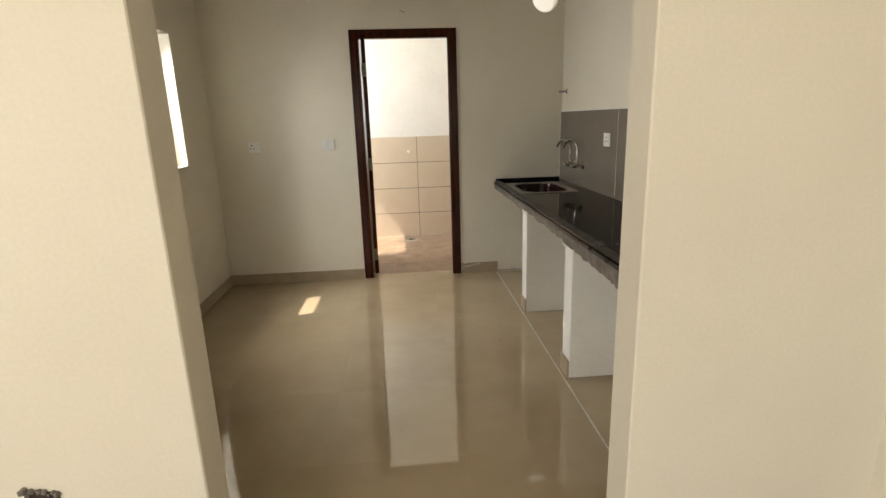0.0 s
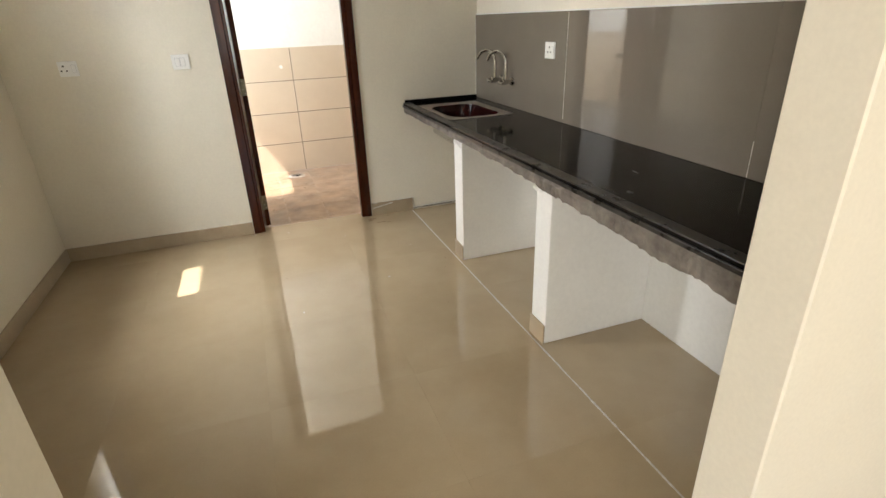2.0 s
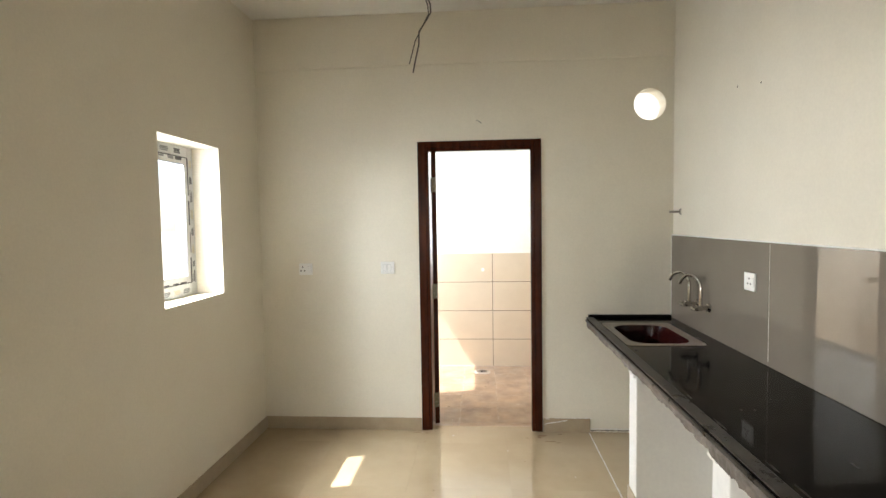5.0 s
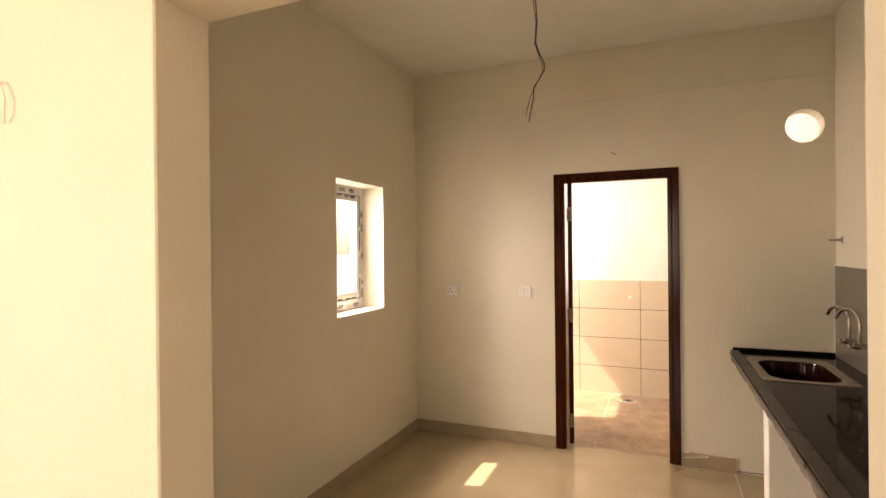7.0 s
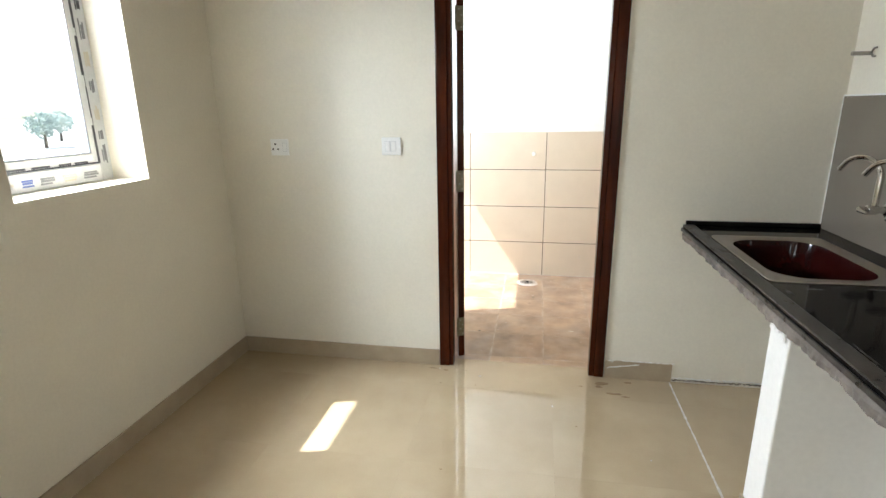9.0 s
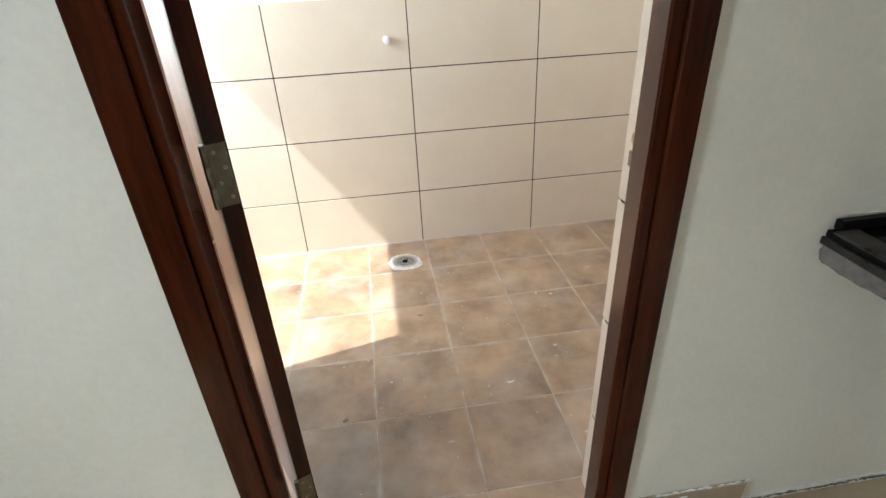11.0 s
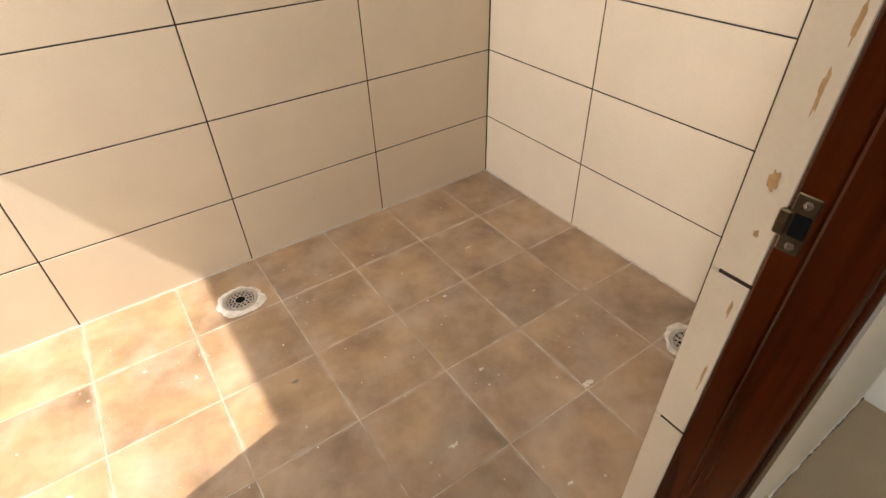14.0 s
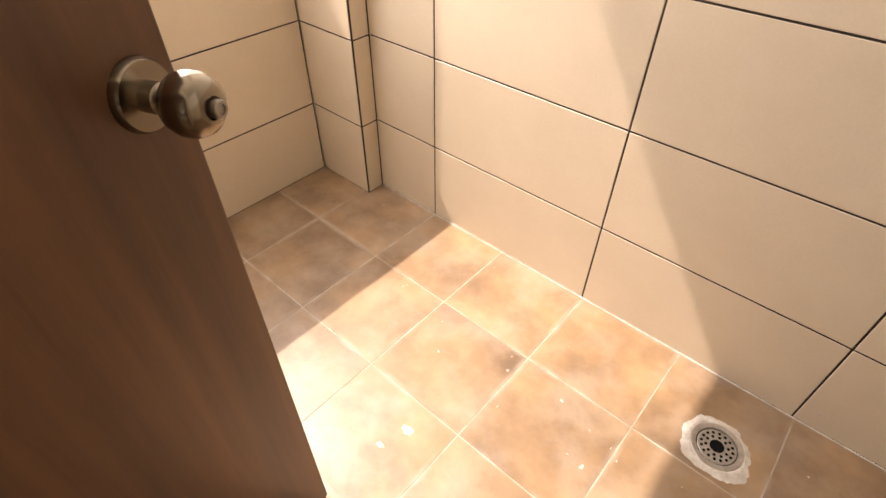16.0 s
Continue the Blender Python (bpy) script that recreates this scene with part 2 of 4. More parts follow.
def lathe(profile, segments=28, m=None):
    """Turns (radius, height) pairs about z."""
    bm = bmesh.new()
    rings = []
    for r, z in profile:
        if r < 1e-5:
            rings.append([bm.verts.new((0, 0, z))])
        else:
            rings.append([bm.verts.new((r * math.cos(2 * math.pi * k / segments), r * math.sin(2 * math.pi * k / segments), z)) for k in range(segments)])
    for p, q in zip(rings, rings[1:]):
        for k in range(segments):
            j = (k + 1) % segments
            if len(p) == 1 and len(q) == 1:
                continue
            if len(p) == 1:
                bm.faces.new((p[0], q[j], q[k]))
            elif len(q) == 1:
                bm.faces.new((p[k], p[j], q[0]))
            else:
                bm.faces.new((p[k], p[j], q[j], q[k]))
    if m:
        bm.transform(m)
    return bm


def tube(points, radius, segments=10, caps=True):
    bm = bmesh.new()
    pts = [Vector(p) for p in points]
    rings, side = [], None
    for i, p in enumerate(pts):
        d = (pts[min(i + 1, len(pts) - 1)] - pts[max(i - 1, 0)]).normalized()
        if side is None:
            side = d.orthogonal().normalized()
        side = (side - d * side.dot(d)).normalized()
        up = d.cross(side)
        r = radius[i] if isinstance(radius, (list, tuple)) else radius
        rings.append([bm.verts.new(p + r * (math.cos(2 * math.pi * k / segments) * side + math.sin(2 * math.pi * k / segments) * up)) for k in range(segments)])
    for p, q in zip(rings, rings[1:]):
        for k in range(segments):
            j = (k + 1) % segments
            bm.faces.new((p[k], p[j], q[j], q[k]))
    if caps:
        bm.faces.new(rings[0][::-1])
        bm.faces.new(rings[-1])
    return bm


def holed_panel(a, b, y0, y1, cx, cz, r, segments=40):
    """A wall panel in the xz plane with a round hole right through."""
    bm = bmesh.new()
    (x0, z0), (x1, z1) = a, b
    rings = []
    for y in (y0, y1):
        inner, outer = [], []
        for k in range(segments):
            t = 2 * math.pi * (k + 0.5) / segments
            c, s = math.cos(t), math.sin(t)
            inner.append(bm.verts.new((cx + r * c, y, cz + r * s)))
            ex = (x1 - cx) / c if c > 0 else (x0 - cx) / c
            ez = (z1 - cz) / s if s > 0 else (z0 - cz) / s
            d = min(ex, ez)
            outer.append(bm.verts.new((cx + d * c, y, cz + d * s)))
        corners = {}
        for px, pz in ((x0, z0), (x1, z0), (x1, z1), (x0, z1)):
            corners[(px, pz)] = bm.verts.new((px, y, pz))
        rings.append((inner, outer, corners))
    for (inner, outer, corners) in rings:
        for k in range(segments):
            j = (k + 1) % segments
            bm.faces.new((inner[k], inner[j], outer[j], outer[k]))
            p, q = outer[k].co, outer[j].co
            if abs(p.x - q.x) > 1e-6 and abs(p.z - q.z) > 1e-6:
                key = min(corners, key=lambda c: (c[0] - (p.x + q.x) / 2) ** 2 + (c[1] - (p.z + q.z) / 2) ** 2)
                bm.faces.new((outer[k], outer[j], corners[key]))
    for k in range(segments):
        j = (k + 1) % segments
        bm.faces.new((rings[0][0][k], rings[0][0][j], rings[1][0][j], rings[1][0][k]))
    return bm


TILE_MESHES = {}


def tile(parent, a, b, mat, name="tile", bevel=0.0012):
    """One tile between two corners; alike tiles share a mesh."""
    size = [round(q - p, 4) for p, q in zip(a, b)]
    key = (*size, mat.name)
    if key not in TILE_MESHES:
        h = [s / 2 for s in size]
        TILE_MESHES[key] = mesh_of(name, box([-v for v in h], h, min(bevel, min(h) * 0.5)), mat)
    return part(name, TILE_MESHES[key], mat, parent, at=[(p + q) / 2 for p, q in zip(a, b)])


# ---- the shell ----
XL, XR, YF, YU, YB, TOP = -1.62, 1.34, 4.55, 4.685, 6.262, 3.0
XUL, XUR = -1.676, 1.321
HX, HZ, HR = 1.178, 2.315, 0.108

# wall between kitchen and utility, with the doorway and the round duct hole
bm = box((-1.95, YF, -0.1), (-0.438, YU, TOP))
add_box(bm, (0.432, YF, -0.1), (0.977, YU, TOP))
add_box(bm, (0.977, YF, -0.1), (1.6, YU, 2.12))
add_box(bm, (0.977, YF, 2.52), (1.6, YU, TOP))
add_box(bm, (1.377, YF, 2.12), (1.6, YU, 2.52))
add_box(bm, (-0.438, YF, 2.1), (0.432, YU, TOP))
wall_north = structure("wall_north", bm, PAINT, "cream painted wall with a doorway and a round duct hole", "wall")
part("hole_panel", holed_panel((0.977, 2.12), (1.377, 2.52), YF, YU, HX, HZ, HR), PAINT, wall_north)

# west wall with the window opening
WY0, WY1, WZ0, WZ1, XO = 3.371, 3.982, 1.102, 2.008, -1.92
bm = box((XO, 1.2, -0.1), (XL, WY0, TOP))
add_box(bm, (XO, WY1, -0.1), (XL, YF, TOP))
add_box(bm, (XO, WY0, -0.1), (XL, WY1, WZ0))
add_box(bm, (XO, WY0, WZ1), (XL, WY1, TOP))
structure("wall_west", bm, PAINT, "cream painted wall with a deep window reveal", "wall")
# unseen slab, added only to cut the sun patch on the kitchen floor
structure("window_canopy", box((-2.19, 3.1, 2.12), (XO, 4.3, 2.2)), WHITE, "unseen slab added above the window to trim the sun patch", "canopy")
structure("wall_east", box((XR, 1.2, -0.1), (1.6, YF, TOP)), PAINT, "cream painted wall behind the counter", "wall")

# wall with the wide opening to the living room
E0, E1, EL, ER, EH = 1.30, 1.44, -0.63, 0.56, 2.06
bm = box((-3.4, E0, -0.1), (EL, E1, TOP), 0.004)
add_box(bm, (ER, E0, -0.1), (3.2, E1, TOP), 0.004)
add_box(bm, (EL, E0, EH), (ER, E1, TOP))
structure("wall_entry", bm, PAINT, "cream painted wall with a wide doorless opening", "wall")
structure("ceiling", box((XO, E1, TOP), (1.6, YF + 0.07, TOP + 0.12)), CEIL, "plain off-white kitchen ceiling", "ceiling")

structure("beam", box((XL, YF - 0.014, 2.635), (XR, YF, TOP), 0.003), PAINT, "shallow cream painted beam along the top of the wall", "beam")

# living room behind, plain
structure("ceiling_living", box((-3.4, -4.2, TOP), (3.2, E1, TOP + 0.12)), CEIL, "plain off-white living room ceiling", "ceiling")
# south wall is out of view, its opening assumed for the fill lamp
bm = box((-3.4, -4.2, -0.1), (-0.9, -4.0, TOP))
add_box(bm, (1.7, -4.2, -0.1), (3.2, -4.0, TOP))
add_box(bm, (-0.9, -4.2, -0.1), (1.7, -4.0, 0.7))
add_box(bm, (-0.9, -4.2, 2.3), (1.7, -4.0, TOP))
structure("wall_south", bm, PAINT, "unseen cream living room wall with an assumed opening for the fill light", "wall")
structure("wall_living_east", box((3.0, -4.0, -0.1), (3.2, E0, TOP)), PAINT, "plain cream painted living room wall", "wall")
bm = box((-3.4, -4.0, -0.1), (-3.2, -2.8, TOP))
add_box(bm, (-3.4, -1.2, -0.1), (-3.2, E0, TOP))
add_box(bm, (-3.4, -2.8, 2.35), (-3.2, -1.2, TOP))
structure("wall_living_west", bm, PAINT, "cream painted living room wall with a balcony opening", "wall")

# utility shell
structure("wall_utility_north", box((-2.0, YB + 0.01, -0.12), (1.6, 6.45, 3.0)), WHITE, "white painted wall above a beige tile dado", "wall")
structure("wall_utility_east", box((XUR + 0.01, YU, -0.12), (1.6, YB, 3.0)), WHITE, "white painted wall above a beige tile dado", "wall")
PY0, PY1, PZ, PH = 5.03, 6.187, 0.985, 2.637
bm = box((-1.84, YU, -0.12), (XUL - 0.01, PY0, 3.0))
add_box(bm, (-1.84, PY0, -0.12), (XUL - 0.01, PY1, PZ - 0.012))
add_box(bm, (-1.84, PY0, PH), (XUL - 0.01, PY1, 3.0))
add_box(bm, (-1.84, PY1, -0.12), (-1.41, YB + 0.01, 3.0))
structure("wall_utility_west", bm, WHITE, "parapet wall with an open gap above, letting the sun in", "wall")
structure("ceiling_utility", box((-1.9, YF + 0.07, 3.0), (1.6, 6.45, 3.12)), CEIL, "plain white utility ceiling", "ceiling")

# ---- floors ----
bm = box((-3.4, -4.2, -0.2), (3.2, E1, -0.004))
add_box(bm, (XO, E1, -0.2), (1.6, 4.63, -0.004))
floor = structure("floor", bm, SKIRT, "polished beige vitrified tiles with hairline joints", "floor")
floor_u = structure("floor_utility", box((-1.82, 4.63, -0.2), (1.6, 6.45, -0.0088)), GROUT, "mottled brown floor tiles with pale dusty joints", "floor")

# ---- doorway joinery ----
def door_frame():
    ob = thing("door_frame", "dark red-brown polished wooden door frame with moulded edges", "door frame", at=(0, 4.6, 0))
    y0, y1, ys = 4.538, 4.642, 4.602
    for name, x0, x1, xs in (("jamb", -0.442, -0.366, -0.386), ("jamb", 0.434, 0.358, 0.384)):
        lo, hi = sorted((x0, xs))
        bm = box((lo, y0, 0), (hi, y1, 2.1), 0.004, 2)
        lo, hi = sorted((xs, x1))
        add_box(bm, (lo, y0 + 0.006, 0), (hi, ys, 2.056), 0.004, 2)
        part(name, bm, WOOD, ob)
    bm = box((-0.386, y0, 2.055), (0.384, y1, 2.1), 0.004, 2)
    add_box(bm, (-0.366, y0 + 0.006, 2.028), (0.358, ys, 2.056), 0.004, 2)
    part("head", bm, WOOD, ob)
    # strike plate on the latch side
    plate = part("strike_plate", box((0.3822, 4.615, 0.942), (0.385, 4.638, 1.010), 0.0012), HINGE, ob, "worn metal strike plate")
    part("latch_hole", box((0.3812, 4.6165, 0.962), (0.3835, 4.6325, 0.989), 0.001), BLACK, plate)
    part("strike_lip", box((0.377, 4.634, 0.960), (0.3835, 4.646, 0.990), 0.002), HINGE, plate)
    for z in (0.951, 1.000):
        part("screw", lathe([(0, 0.0004), (0.0014, 0.0004), (0.0018, 0.0014), (0.0045, 0.0006), (0.0045, 0), (0, 0)], 14, pose(0.3822, 4.625, z, 0, -90, 0)), STEEL, plate)
    return ob


door_frame()


def door_leaf():
    hinge, free = Vector((-0.321, 4.66, 0)), Vector((-0.617, 5.337, 0))
    yaw = math.degrees(math.atan2(free.y - hinge.y, free.x - hinge.x))
    base = pose(hinge.x, hinge.y, 0, 0, 0, yaw)
    ob = thing("door", "brown veneered flush door, standing wide open into the utility", "door")
    ob.matrix_basis = base
    bpy.context.view_layer.update()
    w = (free - hinge).length
    # local x runs along the leaf, local -y faces the doorway
    part("leaf", box((0, 0, 0.008), (w, 0.035, 2.06), 0.003, 2), LEAFWOOD, ob, at=(0, 0, 0))
    part("lipping", box((-0.0015, 0.0005, 0.009), (-0.0002, 0.0345, 2.059)), WOOD, ob, "dark stained hinge edge", at=(0, 0, 0))
    for z in (0.19, 1.012, 1.8):
        h = part("hinge", box((-0.003, 0.003, z - 0.055), (0.0005, 0.034, z + 0.055), 0.001), HINGE, ob, "worn steel butt hinge", at=(0, 0, 0))
        part("knuckle", lathe([(0, 0), (0.006, 0), (0.006, 0.035), (0.0052, 0.036), (0.006, 0.037), (0.006, 0.073), (0.0052, 0.074), (0.006, 0.075), (0.006, 0.11), (0, 0.11)], 14, pose(-0.003, 0.0395, z - 0.055)), HINGE, h, at=(0, 0, 0), rounded=True)
        for k, dy in zip((-0.04, -0.013, 0.013, 0.04), (0.012, 0.025, 0.012, 0.025)):
            part("screw", lathe([(0, 0.0012), (0.002, 0.0012), (0.004, 0), (0, 0)], 12, pose(-0.003, dy, z + k, 0, -90, 0)), STEEL, h, at=(0, 0, 0))
    kz, kx = 0.994, w - 0.048
    m = pose(kx, 0.0, kz, 90, 0, 0)
    rose = part("door_knob", lathe([(0.012, 0.0), (0.034, 0.0), (0.034, 0.004), (0.031, 0.009), (0.0145, 0.010), (0.0145, 0.024), (0.011, 0.027), (0.011, 0.032), (0.017, 0.034), (0.0255, 0.041), (0.0292, 0.052), (0.0285, 0.062), (0.024, 0.0715), (0.0165, 0.0765), (0.0105, 0.077), (0.0102, 0.068), (0, 0.068)], 40, m), BRASSY, ob, "round satin metal knob", rounded=True, at=(0, 0, 0))
    part("push_button", lathe([(0.0, 0.0835), (0.0045, 0.0835), (0.005, 0.085), (0.0075, 0.085), (0.0085, 0.084), (0.0085, 0.066), (0, 0.066)], 24, m), STEEL, rose, at=(0, 0, 0), rounded=True)
    return ob


door_leaf()


# ---- kitchen counter ----
CX0, CZ = 0.746, 0.832
SX0, SX1, SY0, SY1 = 0.845, 1.185, 3.76, 4.29     # bowl opening


def rounded_rect(x0, y0, x1, y1, r, n=6):
    out = []
    for cx, cy, a in ((x1 - r, y1 - r, 0), (x0 + r, y1 - r, 90), (x0 + r, y0 + r, 180), (x1 - r, y0 + r, 270)):
        for k in range(n + 1):
            t = radians(a + 90 * k / n)
            out.append((cx + r * math.cos(t), cy + r * math.sin(t)))
    return out


def loops(outline_levels):
    """Skins closed outlines of equal length, level by level."""
    bm = bmesh.new()
    rings = [[bm.verts.new((x, y, z)) for x, y in pts] for pts, z in outline_levels]
    for p, q in zip(rings, rings[1:]):
        for k in range(len(p)):
            j = (k + 1) % len(p)
            bm.faces.new((p[k], p[j], q[j], q[k]))
    return bm, rings


def counter():
    ob = thing("worktop", "black polished granite worktop on a rough grey cement bed", "worktop", at=(1.0, 3.0, 0.72))
    y0, y1, x1 = E1 + 0.002, YF - 0.002, XR - 0.002
    bm = box((CX0, y0, 0.806), (x1, SY0, CZ), 0.003, 2)
    add_box(bm, (CX0, SY1, 0.806), (x1, y1, CZ), 0.003, 2)
    add_box(bm, (CX0, SY0, 0.806), (SX0, SY1, CZ))
    add_box(bm, (SX1, SY0, 0.806), (x1, SY1, CZ))
    part("slab", bm, GRANITE, ob)
    part("upstand", box((CX0 + 0.01, y1 - 0.02, CZ + 0.001), (x1 - 0.012, y1, CZ + 0.022), 0.003), GRANITE, ob)
    part("front_bead", box((CX0 - 0.008, y0, 0.803), (CX0 - 0.001, y1, 0.82), 0.003, 2), DUSTY, ob)
    part("front_rail", box((CX0 - 0.007, y0, CZ + 0.0005), (CX0 + 0.044, y1 - 0.021, CZ + 0.0065), 0.003, 2), DUSTY, ob, "dust-greyed raised front edge")
    # ragged cement edge under the granite
    rng = random.Random(4)
    bm = bmesh.new()
    n = 220
    rows = []
    for i in range(n + 1):
        y = y0 + (y1 - y0) * i / n
        w = noise.noise((y * 3, 0, 0)) * 0.008 + noise.noise((y * 17, 3, 0)) * 0.007 + rng.uniform(-0.002, 0.002)
        low = 0.716 + (y - 1.6) * 0.03 + noise.noise((y * 5, 7, 0)) * 0.01 + noise.noise((y * 25, 9, 0)) * 0.009 + rng.uniform(-0.002, 0.002)
        x = CX0 + 0.004 + w
        prof = [(x + 0.004, 0.8025), (x - 0.004, 0.785 + rng.uniform(-.003, .003)), (x + rng.uniform(-.004, .004), 0.765), (x + 0.006, low), (x + 0.04, low + 0.004), (SX0 - 0.02, 0.752), (SX0 - 0.02, 0.8025)]
        rows.append([bm.verts.new((px, y, pz)) for px, pz in prof])
    for a, b in zip(rows, rows[1:]):
        for k in range(len(a) - 1):
            bm.faces.new((a[k], b[k], b[k + 1], a[k + 1]))
    bm.faces.new(rows[0])
    bm.faces.new(rows[-1][::-1])
    part("cement_edge", bm, CEMENT, ob, "rough grey cement bed")
    part("bed_board", box((SX0 - 0.015, y0, 0.745), (x1, SY0 - 0.06, 0.803)), CEMENT, ob)
    return ob


counter()


def sink():
    ob = thing("sink", "inset steel sink with a maroon-filmed bowl", "sink", at=(1.03, 4.1, CZ))
    lv = [(rounded_rect(SX0 - 0.045, SY0 - 0.045, SX1 + 0.045, SY1 + 0.045, 0.03, 12), CZ + 0.0015),
          (rounded_rect(SX0 - 0.043, SY0 - 0.043, SX1 + 0.043, SY1 + 0.043, 0.03, 12), CZ + 0.005),
          (rounded_rect(SX0 - 0.006, SY0 - 0.006, SX1 + 0.006, SY1 + 0.006, 0.115, 12), CZ + 0.004),
          (rounded_rect(SX0 + 0.004, SY0 + 0.004, SX1 - 0.004, SY1 - 0.004, 0.11, 12), CZ - 0.001)]
    bm, _ = loops(lv)
    part("rim", bm, STEEL, ob, "brushed steel rim", rounded=True)
    lv = [(rounded_rect(SX0 + 0.004, SY0 + 0.004, SX1 - 0.004, SY1 - 0.004, 0.11, 12), CZ - 0.0012),
          (rounded_rect(SX0 + 0.008, SY0 + 0.008, SX1 - 0.008, SY1 - 0.008, 0.11, 12), CZ - 0.02),
          (rounded_rect(SX0 + 0.02, SY0 + 0.02, SX1 - 0.02, SY1 - 0.02, 0.11, 12), CZ - 0.16),
          (rounded_rect(SX0 + 0.05, SY0 + 0.05, SX1 - 0.05, SY1 - 0.05, 0.08, 12), CZ - 0.185)]
    bm, rings = loops(lv)
    bm.faces.new(rings[-1])
    part("bowl", bm, MAROON, ob, "bowl lined with maroon protective film", rounded=True)
    lv = [(rounded_rect(SX0 + 0.002, SY0 + 0.002, SX1 - 0.002, SY1 - 0.002, 0.07), 0.80),
          (rounded_rect(SX0 + 0.016, SY0 + 0.016, SX1 - 0.016, SY1 - 0.016, 0.07), CZ - 0.165),
          (rounded_rect(SX0 + 0.045, SY0 + 0.045, SX1 - 0.045, SY1 - 0.045, 0.06), CZ - 0.19)]
    bm, rings = loops(lv)
    bm.faces.new(rings[-1])
    part("underside", bm, CHROME, ob, "bare shiny steel underside", rounded=True)
    part("waste", lathe([(0, 0.002), (0.03, 0.002), (0.042, 0.004), (0.045, 0), (0, 0)], 24, pose((SX0 + SX1) / 2, 4.1, CZ - 0.184)), STEEL, ob)
    return ob


sink()


def pier(y):
    ob = thing("counter_pier", "white plastered masonry pier under the worktop", "pier", "piers under the worktop", at=(1.05, y, 0))
    bm = box((0.785, y - 0.062, 0.0), (XR - 0.004, y + 0.062, 0.75), 0.005, 2)
    part("plaster", bm, WHITE, ob)
    part("skirting", box((0.776, y - 0.064, 0.0), (0.7845, y + 0.064, 0.1), 0.002), SKIRT, ob, "beige tile skirting on the pier")
    bm = bmesh.new()
    rng = random.Random(int(y * 100))
    for k in range(16):
        c = Vector((0.781 + rng.uniform(-0.004, 0.004), y + rng.uniform(-0.07, 0.07), 0.735 + rng.uniform(-0.02, 0.022)))
        bmesh.ops.create_icosphere(bm, subdivisions=1, radius=rng.uniform(0.006, 0.013), matrix=Matrix.Translation(c) @ Matrix.Diagonal((0.4, 1.3, 0.9, 1)))
    part("plaster_lumps", bm, WHITE, ob)
    return ob


for y in (3.562, 2.575):
    pier(y)

structure("plaster_panel", box((XR - 0.003, E1, 0.001), (XR, YF - 0.001, 0.744)), WHITE, "bare white plaster on the wall under the worktop", "plaster")

# ---- backsplash ----
splash = structure("backsplash", box((XR - 0.0105, E1, CZ + 0.001), (XR, YF, 1.405)), SPLASH, "glossy grey tiles above the worktop", "backsplash")
for y0, y1 in ((E1 + 0.004, 2.0985), (2.1015, 3.3195), (3.325, YF - 0.006)):
    tile(splash, (XR - 0.012, y0, CZ + 0.002), (XR - 0.004, y1, 1.408), SPLASH)


def filler(y, width, z0, z1, seed):
    """White line on a tile joint, real filler or a painted glint, its width uneven along the height."""
    bm = bmesh.new()
    n = max(6, int((z1 - z0) / 0.012))
    rows = []
    for k in range(n + 1):
        z = z0 + (z1 - z0) * k / n
        w = width / 2 * (0.8 + 0.7 * noise.noise((z * 14, seed, 0)) + 0.4 * noise.noise((z * 60, seed, 3)))
        rows.append([bm.verts.new((XR - 0.0112, y - w, z)), bm.verts.new((XR - 0.0128, y, z)), bm.verts.new((XR - 0.0112, y + w, z))])
    for p, q in zip(rows, rows[1:]):
        for k in (0, 1):
            bm.faces.new((p[k], p[k + 1], q[k + 1], q[k]))
    return structure("joint_filler", bm, CHALK, "uneven white joint line, filler at one joint, painted glint at another", "joint")


# glint of the tile edge, painted white along the full joint
filler(3.3222, 0.005, CZ + 0.024, 1.407, 2)
filler(2.1, 0.007, CZ + 0.004, 0.965, 5)

structure("trim", box((XR - 0.011, E1, 1.4085), (XR, YF - 0.001, 1.415), 0.001), WHITE, "thin white line of filler above the grey tiles", "joint")
structure("trim", box((XR - 0.0125, YF - 0.0055, CZ + 0.002), (XR - 0.001, YF - 0.0005, 1.408), 0.001), WHITE, "thin white line of filler in the tile corner", "joint")


# ---- taps, sockets, fixtures ----
def wall_tap(y):
    ob = thing("wall_tap", "chrome swan-neck tap on the grey backsplash", "tap", "taps over the sink", at=(XR - 0.012, y, 1.0))
    xw = XR - 0.012
    part("flange", lathe([(0, 0), (0.026, 0), (0.024, 0.008), (0.014, 0.012), (0, 0.012)], 24, pose(xw, y, 1.0, 0, -90, 0)), CHROME, ob, rounded=True)
    body = part("body", lathe([(0, 0), (0.013, 0), (0.013, 0.028), (0.018, 0.032), (0.018, 0.062), (0.011, 0.067), (0, 0.067)], 20, pose(xw - 0.01, y, 1.0, 0, -90, 0)), CHROME, ob, rounded=True)
    part("handle", tube([(xw - 0.076, y, 1.0), (xw - 0.094, y, 1.0), (xw - 0.098, y - 0.018, 0.998), (xw - 0.098, y - 0.05, 0.996)], [0.012, 0.012, 0.008, 0.006], 12), CHROME, body, rounded=True)
    px = xw - 0.048
    pts = [(px, y, 1.01), (px, y, 1.06), (px, y, 1.12)]
    for k in range(1, 13):
        a = radians(140 * k / 12)
        reach = 0.078 - 0.078 * math.cos(a)
        pts.append((px - 0.4 * reach, y + 0.92 * reach, 1.118 + 0.068 * math.sin(a)))
    pts.append((pts[-1][0] - 0.009, pts[-1][1] + 0.02, pts[-1][2] - 0.03))
    part("spout", tube(pts, [0.011] * 3 + [0.0095] * (len(pts) - 3), 14), CHROME, ob, rounded=True)
    return ob


